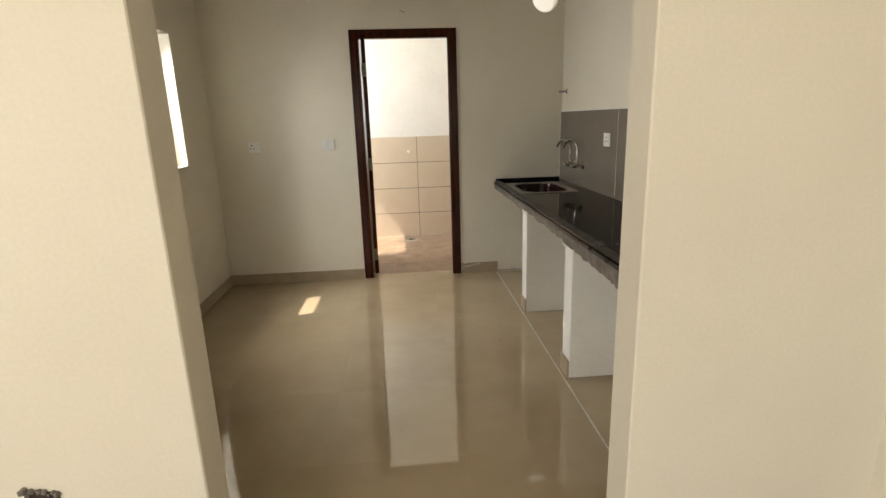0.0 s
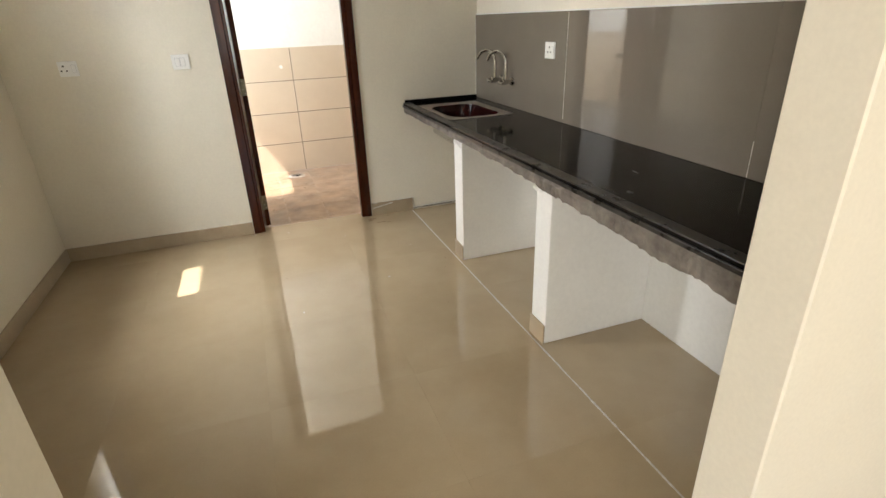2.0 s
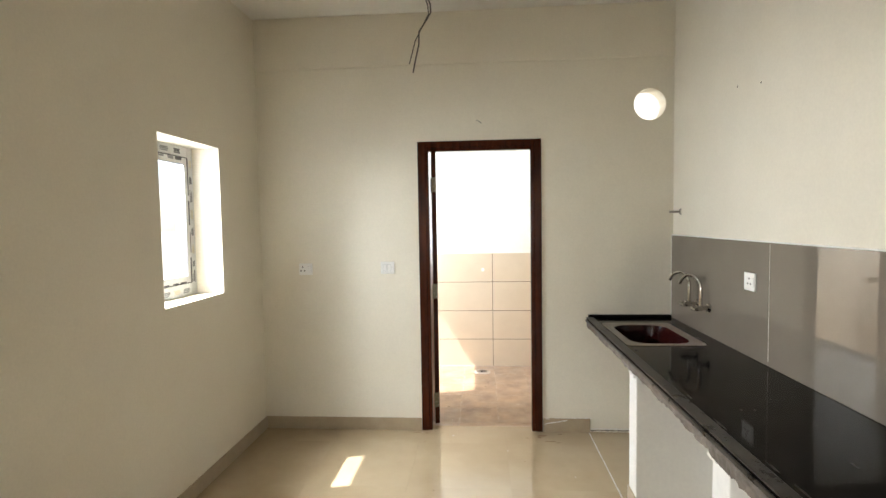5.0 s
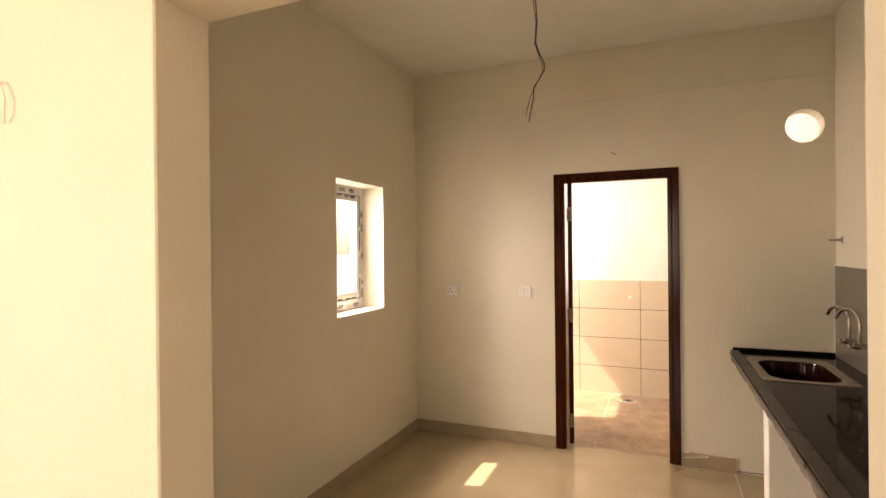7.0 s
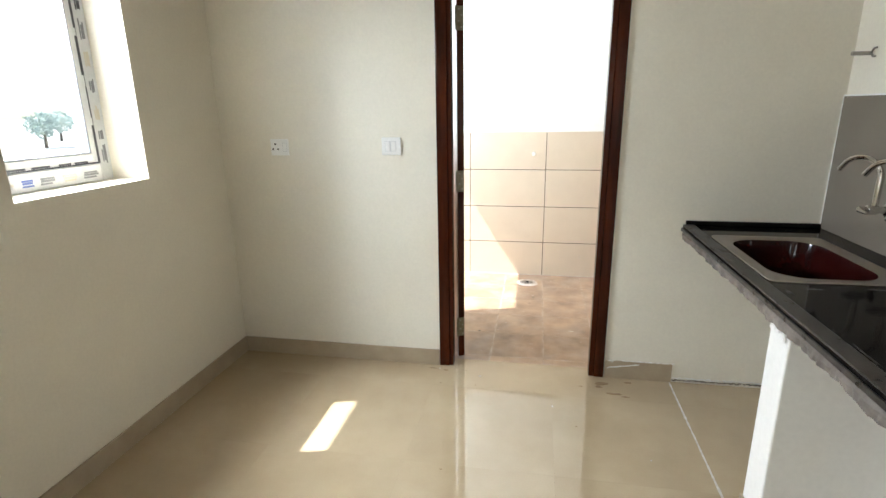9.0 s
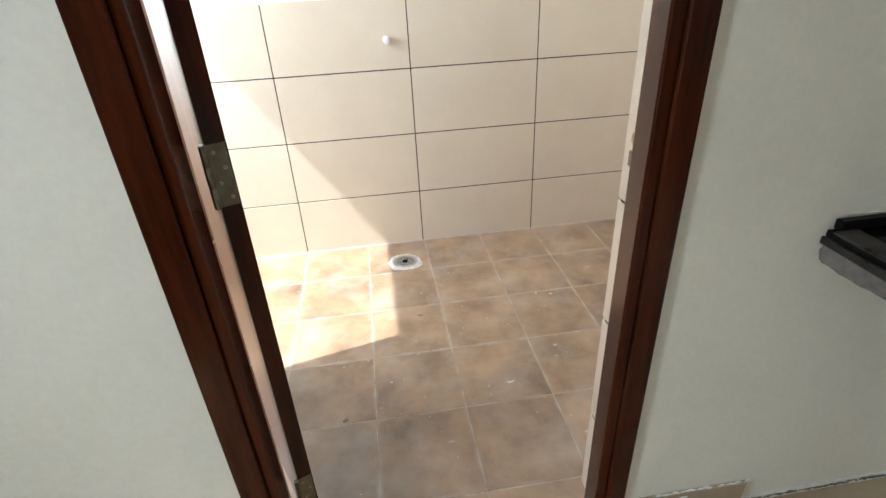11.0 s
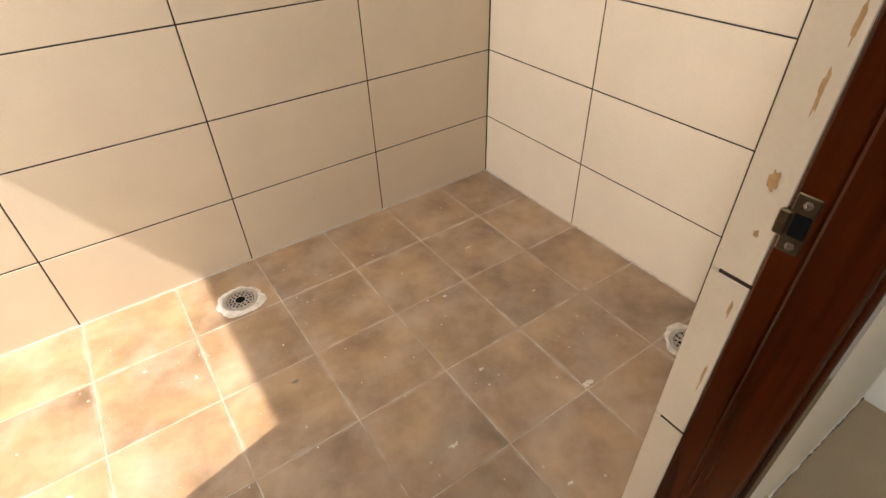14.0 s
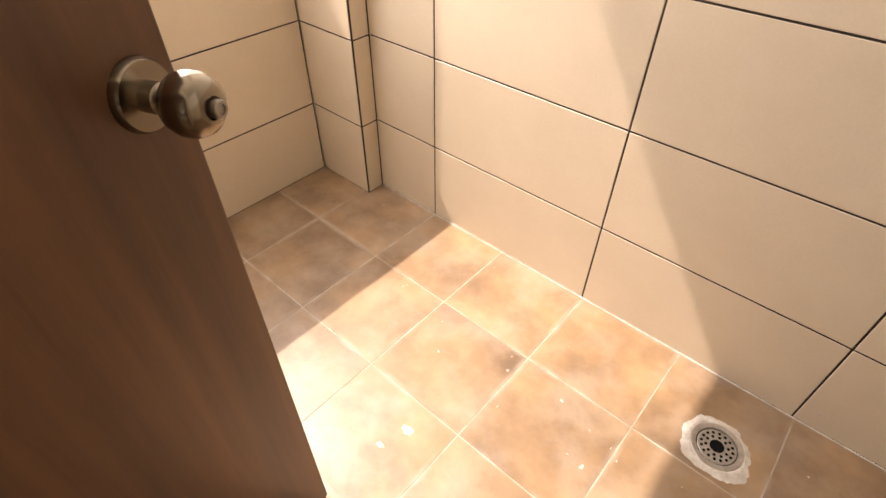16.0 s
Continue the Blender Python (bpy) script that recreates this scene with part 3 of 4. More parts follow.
for y in (4.11, 3.945):
    wall_tap(y)


def plate(name, label, category, c, w, h, axis, slots, buttons=()):
    """A wall plate centred at c, facing -y ('y') or -x ('x') or +x ('w'), with pin holes and rockers."""
    turn = {"y": 0, "x": -90, "w": 90}[axis]
    m = pose(*c, 0, 0, turn)
    ob = thing(name, label, category)
    ob.matrix_basis = m
    bpy.context.view_layer.update()
    part("faceplate", box((-w / 2, -0.009, -h / 2), (w / 2, 0, h / 2), 0.003, 2), PLASTIC, ob, at=(0, 0, 0))
    for x, z, r in slots:
        part("pin_hole", lathe([(0, 0), (r, 0), (r, 0.001), (0, 0.001)], 12, pose(x, -0.009, z, 90, 0, 0)), SLOT, ob, at=(0, 0, 0))
    for x, z, bw, bh in buttons:
        # the shade round each rocker, painted as a thin grey border
        part("gap", box((x - bw / 2 - 0.0022, -0.0096, z - bh / 2 - 0.0022), (x + bw / 2 + 0.0022, -0.0085, z + bh / 2 + 0.0022)), UPVC, ob, "grey border painting the shade round the rocker", at=(0, 0, 0))
        part("rocker", box((x - bw / 2, -0.0125, z - bh / 2), (x + bw / 2, -0.0085, z + bh / 2), 0.0015), PLASTIC, ob, at=(0, 0, 0))
    return ob


PINS = [(0, 0.016, 0.0055), (-0.014, -0.010, 0.0048), (0.014, -0.010, 0.0048)]
plate("socket", "white three-pin socket with a switch on the cream wall", "socket", (-1.283, YF, 1.195), 0.1, 0.085, "y", [(x - 0.022, z, r) for x, z, r in PINS], [(0.03, 0, 0.02, 0.042)])
plate("light_switch", "white double rocker switch beside the door", "switch", (-0.675, YF, 1.2), 0.1, 0.088, "y", [], [(-0.018, 0, 0.024, 0.046), (0.012, 0, 0.024, 0.046)])
plate("socket", "white three-pin socket on the grey backsplash", "socket", (XR - 0.012, 3.483, 1.21), 0.1, 0.088, "x", PINS, [(0.035, 0, 0.016, 0.04)])

plate("socket", "wide white plate with two three-pin sockets on the bare wall", "socket", (XL, 2.01, 1.197), 0.235, 0.085, "w", [(x - 0.066, z, r) for x, z, r in PINS] + [(x + 0.062, z, r) for x, z, r in PINS], [(-0.026, -0.004, 0.018, 0.032), (0.02, -0.004, 0.018, 0.032)])

# pipe stub with an open clip on the wall above the backsplash
stub = thing("pipe_stub", "short metal pipe stub with a forked clip", "pipe", at=(XR, 4.43, 1.57))
part("pipe", tube([(XR, 4.43, 1.57), (XR - 0.07, 4.43, 1.57)], 0.008, 12), STEEL, stub)
for dz in (0.016, -0.016):
    part("prong", tube([(XR - 0.012, 4.41, 1.57), (XR - 0.014, 4.39, 1.57 + dz), (XR - 0.014, 4.375, 1.57 + dz)], 0.004, 8), STEEL, stub)

# ceiling wire
pts = []
for z, x in zip((3.0, 2.85, 2.7, 2.6, 2.5, 2.45, 2.405, 2.37, 2.33, 2.293, 2.24, 2.19, 2.135), (-0.225, -0.23, -0.222, -0.214, -0.222, -0.207, -0.186, -0.184, -0.208, -0.232, -0.233, -0.246, -0.26)):
    pts.append((x, 2.96 + 0.008 * math.cos(z * 21), z))
wire = thing("hanging_wire", "bent grey electric wire hanging from the ceiling", "wire", at=(-0.26, 2.96, 3.0))
part("strand", tube(pts, 0.003, 8), WIRE, wire)
part("strand", tube([(x - 0.008 - 0.004 * math.sin(z * 40), y + 0.01, z) for x, y, z in pts[:8]] + [(-0.25, 2.97, 2.26), (-0.275, 2.97, 2.17)], 0.002, 8), WIRE, wire)

hook = thing("wall_wire_end", "tiny wire end poking out above the door", "wire", at=(-0.01, YF, 2.23))
part("strand", tube([(-0.02, YF, 2.24), (-0.015, YF - 0.02, 2.235), (0.005, YF - 0.028, 2.225), (0.02, YF - 0.02, 2.215)], 0.002, 6), WIRE, hook)

# ---- skirtings ----
for name, a, b in (("baseboard_north", (XL + 0.011, YF - 0.01, 0), (-0.445, YF, 0.09)),
                   ("baseboard_north", (0.438, YF - 0.01, 0), (0.77, YF, 0.1)),
                   ("baseboard_west", (XL, E1 + 0.001, 0), (XL + 0.01, YF, 0.09))):
    structure(name, box(a, b, 0.0015), SKIRT, "beige tile skirting with a slightly rough top edge", "skirting")
bm = bmesh.new()
rows = []
for k in range(301):
    y = E1 + (YF - 0.012 - E1) * k / 300
    w = 0.0042 + 0.0018 * noise.noise((y * 6, 2, 0)) + 0.0022 * noise.noise((y * 38, 5, 0))
    c = 0.7615 + 0.0015 * noise.noise((y * 9, 8, 0))
    rows.append([bm.verts.new((c - w, y, 0.0003)), bm.verts.new((c, y, 0.0018)), bm.verts.new((c + w, y, 0.0003))])
for p, q in zip(rows, rows[1:]):
    for k in (0, 1):
        bm.faces.new((p[k], q[k], q[k + 1], p[k + 1]))
structure("trim", bm, CHALK, "uneven white cement line along the counter", "joint")


# ---- window ----
def window():
    ob = tagged(new("window_1"), "white plastic casement window still wearing printed protective film", "window", kind="structure")
    ob.location = (-1.80, (WY0 + WY1) / 2, WZ0)
    bpy.context.view_layer.update()
    xo, xi = -1.855, -1.793
    fw = 0.06
    frame_part = part("window_frame", box((xo, WY0 + 0.001, WZ0 + 0.001), (xi, WY0 + fw, WZ1 - 0.001), 0.003), UPVC, ob)
    part("window_frame", box((xo, WY1 - fw, WZ0 + 0.001), (xi, WY1 - 0.001, WZ1 - 0.001), 0.003), UPVC, ob)
    part("window_frame", box((xo, WY0 + fw + 0.001, WZ0 + 0.001), (xi, WY1 - fw - 0.001, WZ0 + fw + 0.012), 0.003), UPVC, ob)
    part("window_frame", box((xo, WY0 + fw + 0.001, WZ1 - fw), (xi, WY1 - fw - 0.001, WZ1 - 0.001), 0.003), UPVC, ob)
    y0, y1, z0, z1 = WY0 + fw + 0.008, WY1 - fw - 0.008, WZ0 + fw + 0.02, WZ1 - fw - 0.008
    sw = 0.038
    sash = part("sash", box((xo + 0.01, y0, z0), (xi + 0.008, y0 + sw, z1), 0.003), UPVC, ob)
    part("rail", box((xo + 0.01, y1 - sw, z0), (xi + 0.008, y1, z1), 0.003), UPVC, sash)
    part("rail", box((xo + 0.01, y0 + sw, z0), (xi + 0.008, y1 - sw, z0 + sw), 0.003), UPVC, sash)
    part("rail", box((xo + 0.01, y0 + sw, z1 - sw), (xi + 0.008, y1 - sw, z1), 0.003), UPVC, sash)
    pane = part("pane", box((-1.83, y0 + sw - 0.005, z0 + sw - 0.005), (-1.824, y1 - sw + 0.005, z1 - sw + 0.005)), GLASS, sash)
    pane.visible_shadow = False
    g = 0.006
    bm = box((xi - 0.02, y0 - g, z0 - g), (xi + 0.002, y0, z1 + g))
    add_box(bm, (xi - 0.02, y1, z0 - g), (xi + 0.002, y1 + g, z1 + g))
    add_box(bm, (xi - 0.02, y0, z1), (xi + 0.002, y1, z1 + g))
    add_box(bm, (xi - 0.02, y0, z0 - g), (xi + 0.002, y1, z0))
    part("gasket", bm, GASKET, ob, "black rubber gasket")
    # dark glazing bead round the pane
    y2, y3, z2, z3 = y0 + sw, y1 - sw, z0 + sw, z1 - sw
    bm = box((xi - 0.03, y2, z2), (xi + 0.0085, y2 + 0.004, z3))
    add_box(bm, (xi - 0.03, y3 - 0.004, z2), (xi + 0.0085, y3, z3))
    add_box(bm, (xi - 0.03, y2 + 0.004, z3 - 0.004), (xi + 0.0085, y3 - 0.004, z3))
    add_box(bm, (xi - 0.03, y2 + 0.004, z2), (xi + 0.0085, y3 - 0.004, z2 + 0.004))
    part("glazing_bead", bm, BEAD, sash, "thin grey glazing gasket")
    # printed film: unreadable bars in its colours, peeling at the ends
    rng = random.Random(8)

    def film_print(x, along, at, cross, length, width, mat):
        bm = bmesh.new()
        for k in range(3):
            u0 = at + rng.uniform(0, 0.15) * length
            u1 = at + length * rng.uniform(0.7, 1.0)
            v0 = cross + width * k / 3
            v1 = v0 + width * (0.3 if k == 1 else 0.24)
            if along == "z":
                add_box(bm, (x, v0, u0), (x + 0.0007, v1, u1))
            else:
                add_box(bm, (x, u0, v0), (x + 0.0007, u1, v1))
        part("film_print", bm, mat, ob)

    for edge in (WY0 + 0.014, WY1 - 0.044):
        z = WZ0 + 0.07
        while z < WZ1 - 0.12:
            h = rng.uniform(0.045, 0.085)
            film_print(xi + 0.0005, "z", z, edge, h, 0.026, rng.choice((DARKBAR, GREYBAR, CREAMBAR, GREYBAR)))
            z += h + rng.uniform(0.012, 0.05)
    for edge in (WZ0 + 0.018, WZ1 - 0.046):
        y = WY0 + 0.06
        while y < WY1 - 0.12:
            w = rng.uniform(0.05, 0.1)
            film_print(xi + 0.0005, "y", y, edge, w, 0.03, rng.choice((BLUEBAR, GREYBAR, CREAMBAR)) if edge < 1.5 else rng.choice((DARKBAR, GREYBAR)))
            y += w + rng.uniform(0.012, 0.035)
    # film edge wrapped over the sash, in uneven dark lengths
    z = z0
    while z < z1 - 0.05:
        h = rng.uniform(0.05, 0.16)
        part("film_edge", box((xi + 0.0085, y1 - rng.uniform(0.006, 0.014), z), (xi + 0.0095, y1 - 0.001, min(z + h, z1))), DARKBAR, sash)
        part("film_edge", box((xi + 0.0085, y0 + 0.001, z), (xi + 0.0095, y0 + rng.uniform(0.006, 0.012), min(z + h, z1))), DARKBAR, sash)
        z += h + rng.uniform(0.0, 0.05)
    y = y0 + 0.02
    while y < y1 - 0.08:
        w = rng.uniform(0.05, 0.13)
        part("film_edge", box((xi + 0.0085, y, z1 - rng.uniform(0.012, 0.02)), (xi + 0.0095, y + w, z1 - 0.002)), rng.choice((DARKBAR, GREYBAR)), sash)
        part("film_edge", box((xi + 0.0085, y, z0 + 0.001), (xi + 0.0095, y + w, z0 + 0.009)), DARKBAR, sash)
        y += w + rng.uniform(0.0, 0.04)
    return ob


window()


# ---- drains ----
def drain(x, y, r=0.055, big=0.23):
    ob = thing("floor_drain", "round steel floor drain grate in a ring of white cement", "drain", "floor drains", at=(x, y, -0.008))
    rng = random.Random(int(x * 100) + 7)
    bm = bmesh.new()
    rings = []
    n = 72
    # smeared cement: (radius, height, unevenness) outwards
    for f, z, w in ((0.99, 0.004, 0.0), (1.03, 0.0048, 0.03), (1.09, 0.0036, 0.08), (1.16, 0.002, 0.15), (1.25, 0.0003, 0.22)):
        row = []
        for k in range(n):
            a = 2 * math.pi * k / n
            c, s = math.cos(a), math.sin(a)
            q = 1 + w * (noise.noise((0.9 * c + 3, 0.9 * s, x)) + 0.5 * noise.noise((2.6 * c, 2.6 * s, x + 5))) + rng.uniform(-0.16, 0.16) * w
            row.append(bm.verts.new((r * f * q * c, r * f * q * s, z + (rng.uniform(0, 0.0008) if w and f < 1.4 else 0))))
        rings.append(row)
    for p, q in zip(rings, rings[1:]):
        for k in range(n):
            j = (k + 1) % n
            bm.faces.new((p[k], p[j], q[j], q[k]))
    part("cement_ring", bm, CHALK, ob, "smeared white cement", at=(0, 0, 0), rounded=True)
    part("collar", lathe([(r * 0.76, 0.001), (r * 0.78, 0.0045), (r * 0.97, 0.0055), (r, 0.004), (r, 0)], 40), GRATE, ob, at=(0, 0, 0), rounded=True)
    part("seam", lathe([(r * 0.72, 0.0008), (r * 0.77, 0.0008), (r * 0.77, 0.0004)], 40), BLACK, ob, at=(0, 0, 0))
    grate = part("grate", lathe([(0, 0.0032), (r * 0.70, 0.0030), (r * 0.73, 0.002), (r * 0.73, 0.0005)], 40), GRATE, ob, "perforated steel grate", at=(0, 0, 0))
    centre = (0, 0) if x < 0.5 else (-r * 0.36, r * 0.3)
    part("centre_hole", lathe([(0, 0.0040), (r * big, 0.0040), (r * big, 0.003)], 20), BLACK, grate, at=(*centre, 0))
    hole = mesh_of("hole", lathe([(0, 0.0040), (0.0038, 0.0040), (0.0038, 0.003)], 8), BLACK)
    for ring, count in ((0.41, 10), (0.58, 16)) if x < 0.5 else ((0.0, 1), (0.3, 6), (0.5, 10), (0.65, 12)):
        for k in range(count):
            a = 2 * math.pi * k / count + ring
            part("hole", hole, BLACK, grate, at=(r * ring * math.cos(a), r * ring * math.sin(a), 0))
    return ob


drain(0.003, 6.045, 0.063, 0.27)
drain(1.128, 4.965, 0.064, 0.09)

# water outlet on the tiled wall
spout = thing("water_outlet", "small white plugged water outlet on the tiled wall", "pipe", at=(0.018, YB - 0.01, 1.017))
part("plug", lathe([(0, 0), (0.016, 0), (0.016, 0.006), (0.011, 0.008), (0.011, 0.04), (0.014, 0.042), (0.014, 0.055), (0, 0.057)], 20, pose(0.018, YB - 0.007, 1.017, 90, 0, 0)), PLASTIC, spout, rounded=True)

for a, b in (((-1.39, YB - 0.0105, -0.0085), (XUR - 0.011, YB - 0.0062, -0.0045)), ((XUR - 0.0105, YU + 0.012, -0.0085), (XUR - 0.0062, YB - 0.0107, -0.0045))):
    structure("trim", box(a, b, 0.001), CHALK, "thin white grout line at the foot of the tiled wall", "joint")

# rough box opening low on the living room wall
hb = thing("open_switch_box", "open electrical box in the wall with broken plaster round it", "switch box", at=(-1.055, E0, 0.42))
part("box_back", box((-1.1, E0 - 0.002, 0.37), (-1.01, E0 - 0.001, 0.45)), SLOT, hb)
bm = bmesh.new()
rng = random.Random(12)
for k in range(16):
    c = Vector((-1.055 + rng.uniform(-0.05, 0.05), E0 - 0.004, 0.452 + rng.uniform(-0.012, 0.008)))
    bmesh.ops.create_icosphere(bm, subdivisions=1, radius=rng.uniform(0.004, 0.011), matrix=Matrix.Translation(c))
part("broken_plaster", bm, CEMENT, hb)


# ---- wear and leftovers ----
def blotch(name, label, category, centre, u, v, ru, rv, mat, seed, lift=0.001):
    """A ragged thin smear lying on a surface that u and v span."""
    rng = random.Random(seed)
    centre, u, v = Vector(centre), Vector(u), Vector(v)
    w = u.cross(v)
    bm = bmesh.new()
    n = 26
    rim, top = [], []
    for k in range(n):
        a = 2 * math.pi * k / n
        q = 0.75 + 0.55 * noise.noise((1.6 * math.cos(a) + seed, 1.6 * math.sin(a), seed * 0.7)) + rng.uniform(-0.12, 0.12)
        p = centre + u * (ru * q * math.cos(a)) + v * (rv * q * math.sin(a))
        rim.append(bm.verts.new(p + w * 0.0002))
        top.append(bm.verts.new(centre + (p - centre) * 0.8 + w * lift))
    for k in range(n):
        j = (k + 1) % n
        bm.faces.new((rim[k], rim[j], top[j], top[k]))
    bm.faces.new(top)
    ob = new(name, mesh_of(name, bm, mat, True))
    return tagged(ob, label, category)


X, Y, Z = (1, 0, 0), (0, 1, 0), (0, 0, 1)
UF = -0.008
for k, (x, y, ru, rv) in enumerate(((-0.596, 5.57, 0.035, 0.022), (-0.62, 5.50, 0.02, 0.012), (0.30, 5.12, 0.03, 0.012), (0.75, 5.05, 0.035, 0.02), (0.52, 5.28, 0.018, 0.01),
                                    (0.62, 5.62, 0.014, 0.009), (-0.35, 5.9, 0.012, 0.008), (0.9, 5.45, 0.016, 0.006), (-0.12, 5.2, 0.012, 0.01), (0.48, 4.86, 0.02, 0.008),
                                    (0.05, 4.9, 0.022, 0.006), (-0.22, 5.78, 0.01, 0.012), (0.86, 5.8, 0.03, 0.006), (0.3, 5.5, 0.01, 0.006))):
    blotch("cement_spot", "dried white cement spot on the brown floor tiles", "cement spot", (x, y, UF), X, Y, ru * 0.6, rv * 0.6, CHALK, k + 1, 0.0008)
for k, (x, y) in enumerate(((0.028, 5.58), (0.055, 5.70), (-0.28, 5.05))):
    blotch("stain", "small dark stain on the brown floor tiles", "stain", (x, y, UF), X, Y, 0.013, 0.01, CEMENT, k + 40, 0.0005)
EARTH = material("brown_cement_dust", (0.27, 0.18, 0.09), 0.9, dark=(0.17, 0.105, 0.05), scale=60, grain=200, bump=0.3)
VARNISH = material("brown_varnish_smear", (0.32, 0.16, 0.05), 0.5, dark=(0.45, 0.28, 0.13), scale=40, grain=200)
for k, (y, z, ry, rz) in enumerate(((4.66, 1.10, 0.006, 0.022), (4.667, 1.005, 0.012, 0.014), (4.663, 0.94, 0.008, 0.005), (4.655, 1.16, 0.005, 0.02), (4.656, 0.83, 0.005, 0.018), (4.653, 0.7, 0.004, 0.03))):
    blotch("varnish_smear", "brown varnish smear on the cut reveal tile", "smear", (0.394, y, z), (0, -1, 0), Z, ry * 0.6, rz * 1.1, VARNISH, k + 60, 0.0005)
for k, (x, y, ru, rv) in enumerate(((0.47, 4.38, 0.055, 0.018), (0.52, 4.36, 0.03, 0.012), (0.42, 4.47, 0.05, 0.03), (0.40, 4.44, 0.03, 0.02), (0.31, 4.43, 0.02, 0.012), (0.55, 4.5, 0.03, 0.015), (-0.47, 4.5, 0.04, 0.012), (-0.40, 4.49, 0.025, 0.015))):
    blotch("dust_patch", "thin brown cement dust on the polished floor", "dust", (x, y, 0), X, Y, ru * 0.8, rv * 0.7, EARTH, k + 80, 0.0006)
rng = random.Random(31)
for k in range(16):
    x, y = rng.uniform(-0.45, 0.7), 4.52 - rng.random() ** 2 * 1.5
    blotch("debris_speck", "small crumb of dried mortar on the polished floor", "crumb", (x, y, 0), X, Y, rng.uniform(0.003, 0.008), rng.uniform(0.003, 0.006), EARTH if k % 3 else CHALK, k + 130, 0.002)
for k in range(70):
    x, y = rng.uniform(-1.0, 1.2), rng.uniform(4.75, 6.2)
    blotch("mortar_speck", "tiny pale mortar speck on the brown floor tiles", "crumb", (x, y, UF), X, Y, rng.uniform(0.0015, 0.0045), rng.uniform(0.0015, 0.0045), CHALK, k + 260, 0.0012)
SCUFF = material("grey_dust_scuff", (0.055, 0.05, 0.043), 0.6, dark=(0.014, 0.013, 0.011), scale=70, grain=300, bump=0.2)
for k, (x, y, ru, rv) in enumerate(((0.862, 2.15, 0.011, 0.022), (1.04, 2.34, 0.006, 0.03), (0.81, 2.32, 0.005, 0.05), (0.815, 2.19, 0.004, 0.05), (0.805, 2.62, 0.005, 0.06), (0.81, 2.9, 0.004, 0.04),
                                    (0.805, 3.2, 0.005, 0.07), (0.82, 3.62, 0.012, 0.03), (0.90, 3.66, 0.03, 0.008), (1.10, 3.68, 0.04, 0.006), (1.25, 3.9, 0.008, 0.05))):
    blotch("dust_scuff", "dried grey cement scuff on the black granite", "scuff", (x, y, CZ), X, Y, ru, rv, SCUFF, k + 200, 0.0005)
for k, (y, z) in enumerate(((3.671, 2.202), (3.445, 2.165))):
    hole = thing("dowel_hole", "tiny dark drilled hole in the cream wall", "hole", at=(XR, y, z))
    part("rim", lathe([(0, 0.0006), (0.004, 0.0006), (0.0055, 0.0), (0, 0.0)], 12, pose(XR, y, z, 0, -90, 0)), SLOT, hole)
# specks on the tiled walls
for k, (x, z) in enumerate(((0.807, 0.285), (0.158, 0.05), (0.42, 0.16), (-0.2, 0.19))):
    blotch("grout_speck", "white grout speck on the beige wall tiles", "grout speck", (x, YB - 0.006, z), X, Z, 0.003, 0.016, CHALK, k + 100, 0.0008)
blotch("grout_speck", "white grout speck on the beige wall tiles", "grout speck", (XUR - 0.006, 5.643, 0.33), (0, -1, 0), Z, 0.003, 0.02, CHALK, 110, 0.0008)


def ragged_strip(name, label, a, b, mat, seed, size=0.012, step=0.007):
    """Crumbly plaster along a line: small lumps grown together."""
    rng = random.Random(seed)
    a, b = Vector(a), Vector(b)
    bm = bmesh.new()
    n = max(2, int((b - a).length / step))
    for k in range(n + 1):
        c = a.lerp(b, k / n) + Vector((rng.uniform(-1, 1), rng.uniform(-0.3, 0.3), rng.uniform(-1, 1))) * size * 0.35
        r = size * rng.uniform(0.5, 0.8) * (0.75 + 0.6 * noise.noise((k * 0.22, seed, 0)))
        bmesh.ops.create_icosphere(bm, subdivisions=1, radius=r, matrix=Matrix.Translation(c) @ Matrix.Diagonal((1.6, 0.5, 0.8, 1)))
    ob = new(name, mesh_of(name, bm, mat))
    return tagged(ob, label, "plaster edge", kind="stuff")


ragged_strip("plaster_crumbs", "crumbly white plaster on the skirting beside the door", (0.45, YF - 0.006, 0.095), (0.77, YF - 0.006, 0.1), WHITE, 1, 0.011)
ragged_strip("plaster_crumbs", "crumbly white plaster on the skirting beside the door", (0.45, YF - 0.011, 0.06), (0.60, YF - 0.011, 0.085), WHITE, 2, 0.008)
ragged_strip("plaster_crumbs", "ragged cement edge where the wall meets the floor", (0.78, YF - 0.003, 0.012), (1.32, YF - 0.003, 0.016), CEMENT, 3, 0.009)
ragged_strip("plaster_crumbs", "ragged white plaster edge where the wall meets the floor", (0.78, YF - 0.001, 0.022), (1.32, YF - 0.001, 0.026), WHITE, 4, 0.010)
ragged_strip("plaster_crumbs", "white plaster crumbs where granite meets the wall", (0.745, YF - 0.003, 0.815), (0.80, YF - 0.003, 0.77), WHITE, 5, 0.009)
ragged_strip("plaster_crumbs", "white plaster line above the granite upstand", (0.76, YF - 0.004, 0.858), (1.31, YF - 0.004, 0.858), PAINT, 6, 0.005)

loop = thing("wire_loop", "thin white wire loop poking out of the cream wall", "wire", at=(-1.15, E0, 1.9))
part("strand", tube([(-1.16, E0, 1.955), (-1.13, E0 - 0.012, 1.945), (-1.106, E0 - 0.016, 1.905), (-1.112, E0 - 0.014, 1.87), (-1.125, E0 - 0.008, 1.85)], 0.0025, 8), PLASTIC, loop)

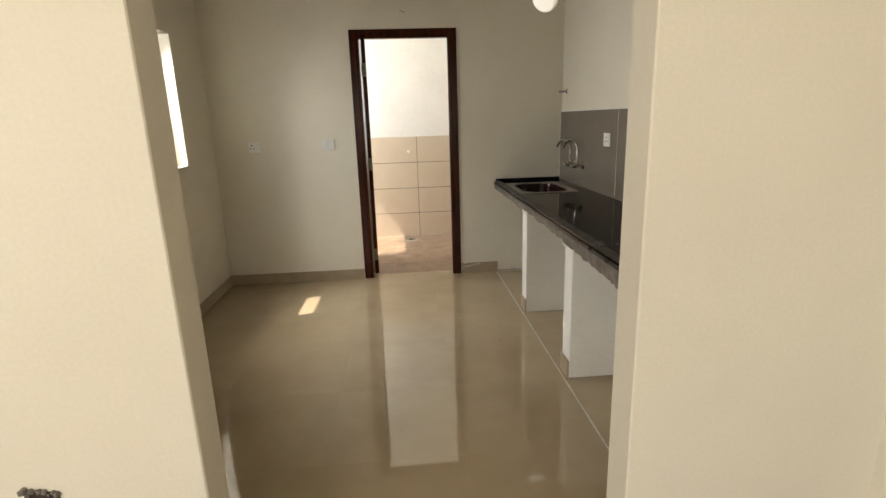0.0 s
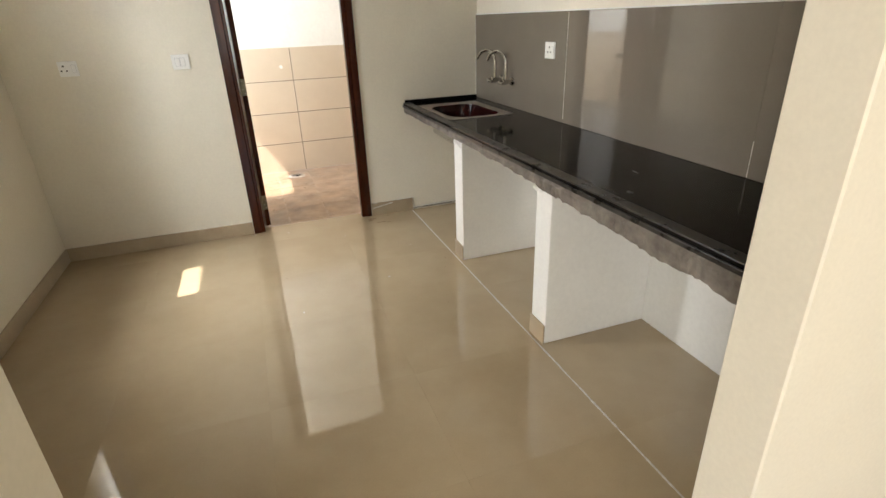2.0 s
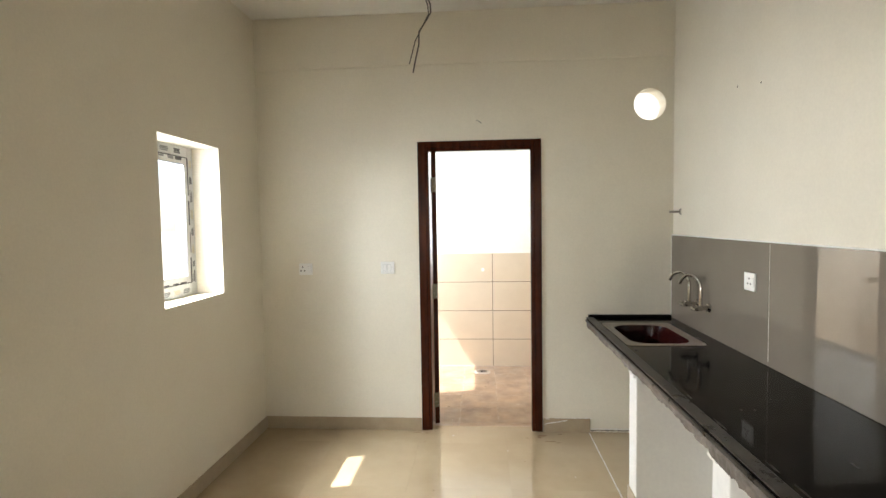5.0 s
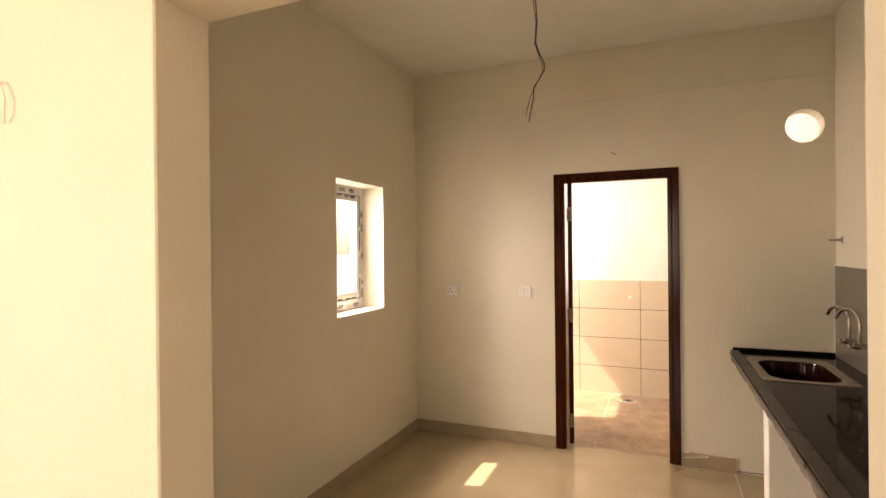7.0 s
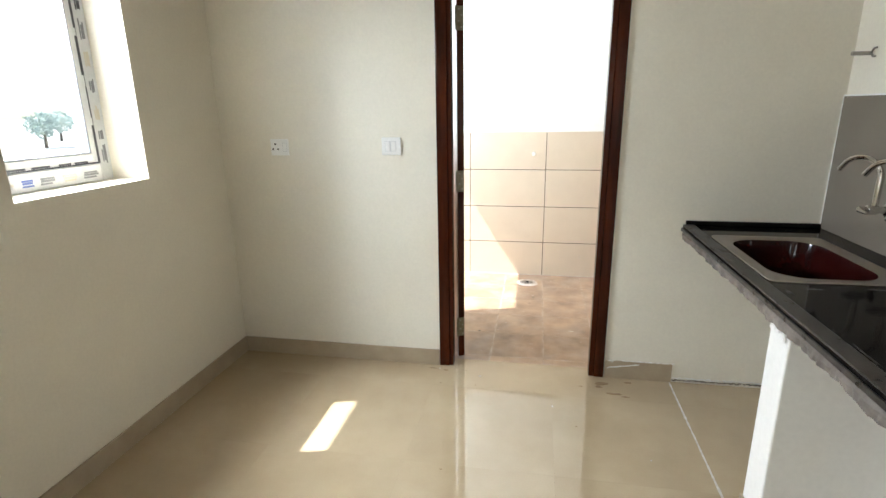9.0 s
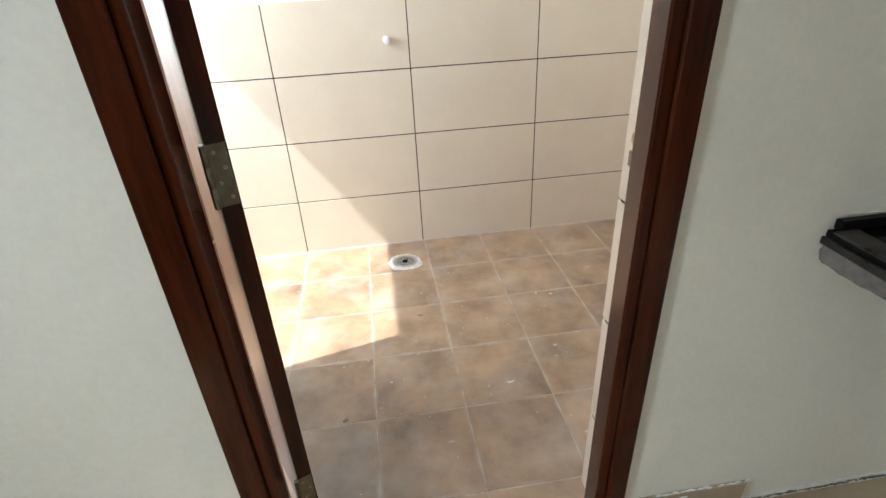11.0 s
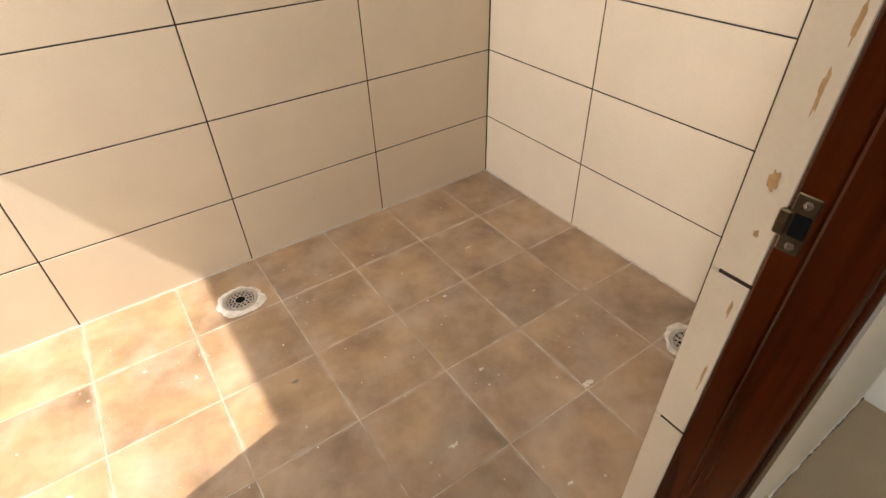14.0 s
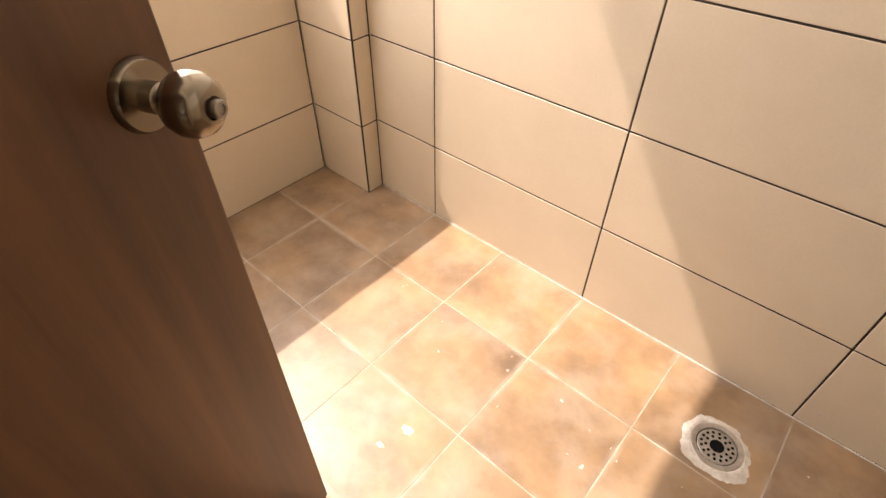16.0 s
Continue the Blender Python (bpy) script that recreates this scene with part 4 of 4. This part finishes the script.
# ---- outside ----
structure("ground", box((-400, -400, -3.6), (400, 400, -3.5)), GROUND, "dry open ground reaching to the horizon", "ground")


def tree(x, y, h, seed):
    rng = random.Random(seed)
    ob = thing("tree", "broad leafy green tree standing far outside the window", "tree", "trees outside", at=(x, y, -3.5))
    part("trunk", tube([(0, 0, 0), (0.1, 0.05, h * 0.25), (0.05, 0.2, h * 0.5), (0.2, 0.2, h * 0.8)], [0.25, 0.2, 0.14, 0.04], 10), BARK, ob, at=(0, 0, 0))
    bm = bmesh.new()
    for k in range(900):
        d = Vector((rng.gauss(0, 1), rng.gauss(0, 1), rng.gauss(0, 1))).normalized() * (rng.random() ** 0.4)
        q = 1 + 0.5 * noise.noise(d * 2 + Vector((seed, 0, 0)))
        c = Vector((d.x * h * 0.42 * q, d.y * h * 0.42 * q, h * 0.66 + d.z * h * 0.34 * q))
        u = Vector((rng.gauss(0, 1), rng.gauss(0, 1), rng.gauss(0, 1))).normalized()
        w = u.orthogonal().normalized()
        s = rng.uniform(0.15, 0.34)
        vs = [bm.verts.new(c + u * s), bm.verts.new(c + w * s * 0.5), bm.verts.new(c - u * s), bm.verts.new(c - w * s * 0.5)]
        bm.faces.new(vs)
    part("crown", bm, LEAF, ob, at=(0, 0, 0))
    return ob


for i, (x, y, h) in enumerate(((-66, 73, 5.4), (-75, 78, 5.2), (-70, 66, 4.9), (-80, 90, 5.6), (-84, 82, 5.3), (-72, 84, 5.2))):
    tree(x, y, h, i + 3)

# ---- tiles, last ----
J = 0.0024


def wall_tiles(parent, axis, face, back, u_joints, rows):
    """Tiles between the joints: axis 'y' spans x, axis 'x' spans y."""
    for u0, u1 in zip(u_joints, u_joints[1:]):
        for z0, z1 in zip(rows, rows[1:]):
            lo, hi = sorted((face, back))
            if axis == "y":
                tile(parent, (u0 + J, lo, z0 + J), (u1 - J, hi, z1 - J), BEIGE)
            else:
                tile(parent, (lo, u0 + J, z0 + J), (hi, u1 - J, z1 - J), BEIGE)


ROWS = [-0.008, 0.279, 0.582, 0.887, 1.19]
dado = structure("dado_north", box((-1.397, YB - 0.0045, -0.008), (XUR, YB + 0.009, 1.184)), DARKJOINT, "beige wall tiles with thin dark joints", "tile dado")
wall_tiles(dado, "y", YB - 0.006, YB + 0.002, [-1.404, -1.121, -0.497, 0.118, 0.72, XUR - 0.007], ROWS)
dado = structure("dado_east", box((XUR - 0.0045, YU + 0.013, -0.008), (XUR + 0.009, YB - 0.006, 1.184)), DARKJOINT, "beige wall tiles with thin dark joints", "tile dado")
wall_tiles(dado, "x", XUR - 0.006, XUR + 0.002, [YU + 0.012, 5.065, 5.667, YB - 0.007], ROWS)
dado = structure("dado_west", box((XUL - 0.009, YU + 0.013, -0.008), (XUL + 0.0045, PY1 - 0.007, 0.885)), DARKJOINT, "beige wall tiles with thin dark joints", "tile dado")
wall_tiles(dado, "x", XUL + 0.006, XUL - 0.002, [YU + 0.007, 4.98, 5.58, PY1 - 0.007], ROWS[:3] + [0.887])
dado = structure("dado_column", box((-1.668, PY1 - 0.0052, -0.008), (-1.4012, YB - 0.006, 1.184)), DARKJOINT, "beige tiles on a shallow corner column", "tile dado")
wall_tiles(dado, "y", PY1 - 0.007, PY1 - 0.0005, [-1.668, -1.404], ROWS)
for z0, z1 in zip(ROWS, ROWS[1:]):
    tile(dado, (-1.4065, PY1 - 0.001, z0 + J), (-1.3995, YB - 0.011, z1 - J), BEIGE)
dado = structure("dado_south", box((0.41, YU, -0.008), (XUR, YU + 0.0095, 1.184)), DARKJOINT, "beige wall tiles with thin dark joints", "tile dado")
wall_tiles(dado, "y", YU + 0.003, YU + 0.011, [0.406, 1.0, XUR - 0.008], ROWS)
reveal = structure("dado_reveal", box((0.3955, 4.644, -0.008), (0.43, YU, 2.1)), DARKJOINT, "cut beige tiles lining the door reveal", "tile dado")
reveal_w = structure("dado_reveal_west", box((-0.43, 4.644, -0.008), (-0.3975, YU, 2.1)), DARKJOINT, "cut beige tiles lining the hinge side reveal", "tile dado")
for z0, z1 in zip([-0.008, 0.268, 0.573, 0.872, 1.47, 2.06], [0.268, 0.573, 0.872, 1.47, 2.06, 2.1]):
    tile(reveal, (0.394, 4.645, z0 + 0.003), (0.403, YU + 0.01, z1 - 0.003), BEIGE)
    tile(reveal_w, (-0.405, 4.645, z0 + 0.003), (-0.396, YU + 0.01, z1 - 0.003), BEIGE)

XS = [-1.676, -1.425, -1.12, -0.81, -0.493, -0.178, 0.125, 0.428, 0.73, 1.032, XUR]
YS = [4.632, 4.71, 5.034, 5.342, 5.647, 5.953, YB - 0.007]
for x0, x1 in zip(XS, XS[1:]):
    if x1 - x0 < 0.03:
        continue
    for y0, y1 in zip(YS, YS[1:]):
        tile(floor_u, (x0 + 0.0013, y0 + 0.0013, -0.02), (x1 - 0.0013, y1 - 0.0013, -0.008), BROWN, bevel=0.0013)

KX = [0.762 - 0.6 * k for k in range(7)][::-1] + [1.36, 1.96, 2.56, 3.0]
KY = [4.63, 4.33, 3.73, 3.13, 2.53, 1.93, 1.33, 0.73, 0.13, -0.47, -1.07, -1.67, -2.27, -2.87, -3.47, -4.0][::-1]
for x0, x1 in zip(KX, KX[1:]):
    for y0, y1 in zip(KY, KY[1:]):
        if y0 > 1.3 and (x1 < XL or x0 > XR):
            continue
        tile(floor, (x0 + 0.0001, y0 + 0.0001, -0.012), (x1 - 0.0001, y1 - 0.0001, 0.0), POLISHED, bevel=0.0001)
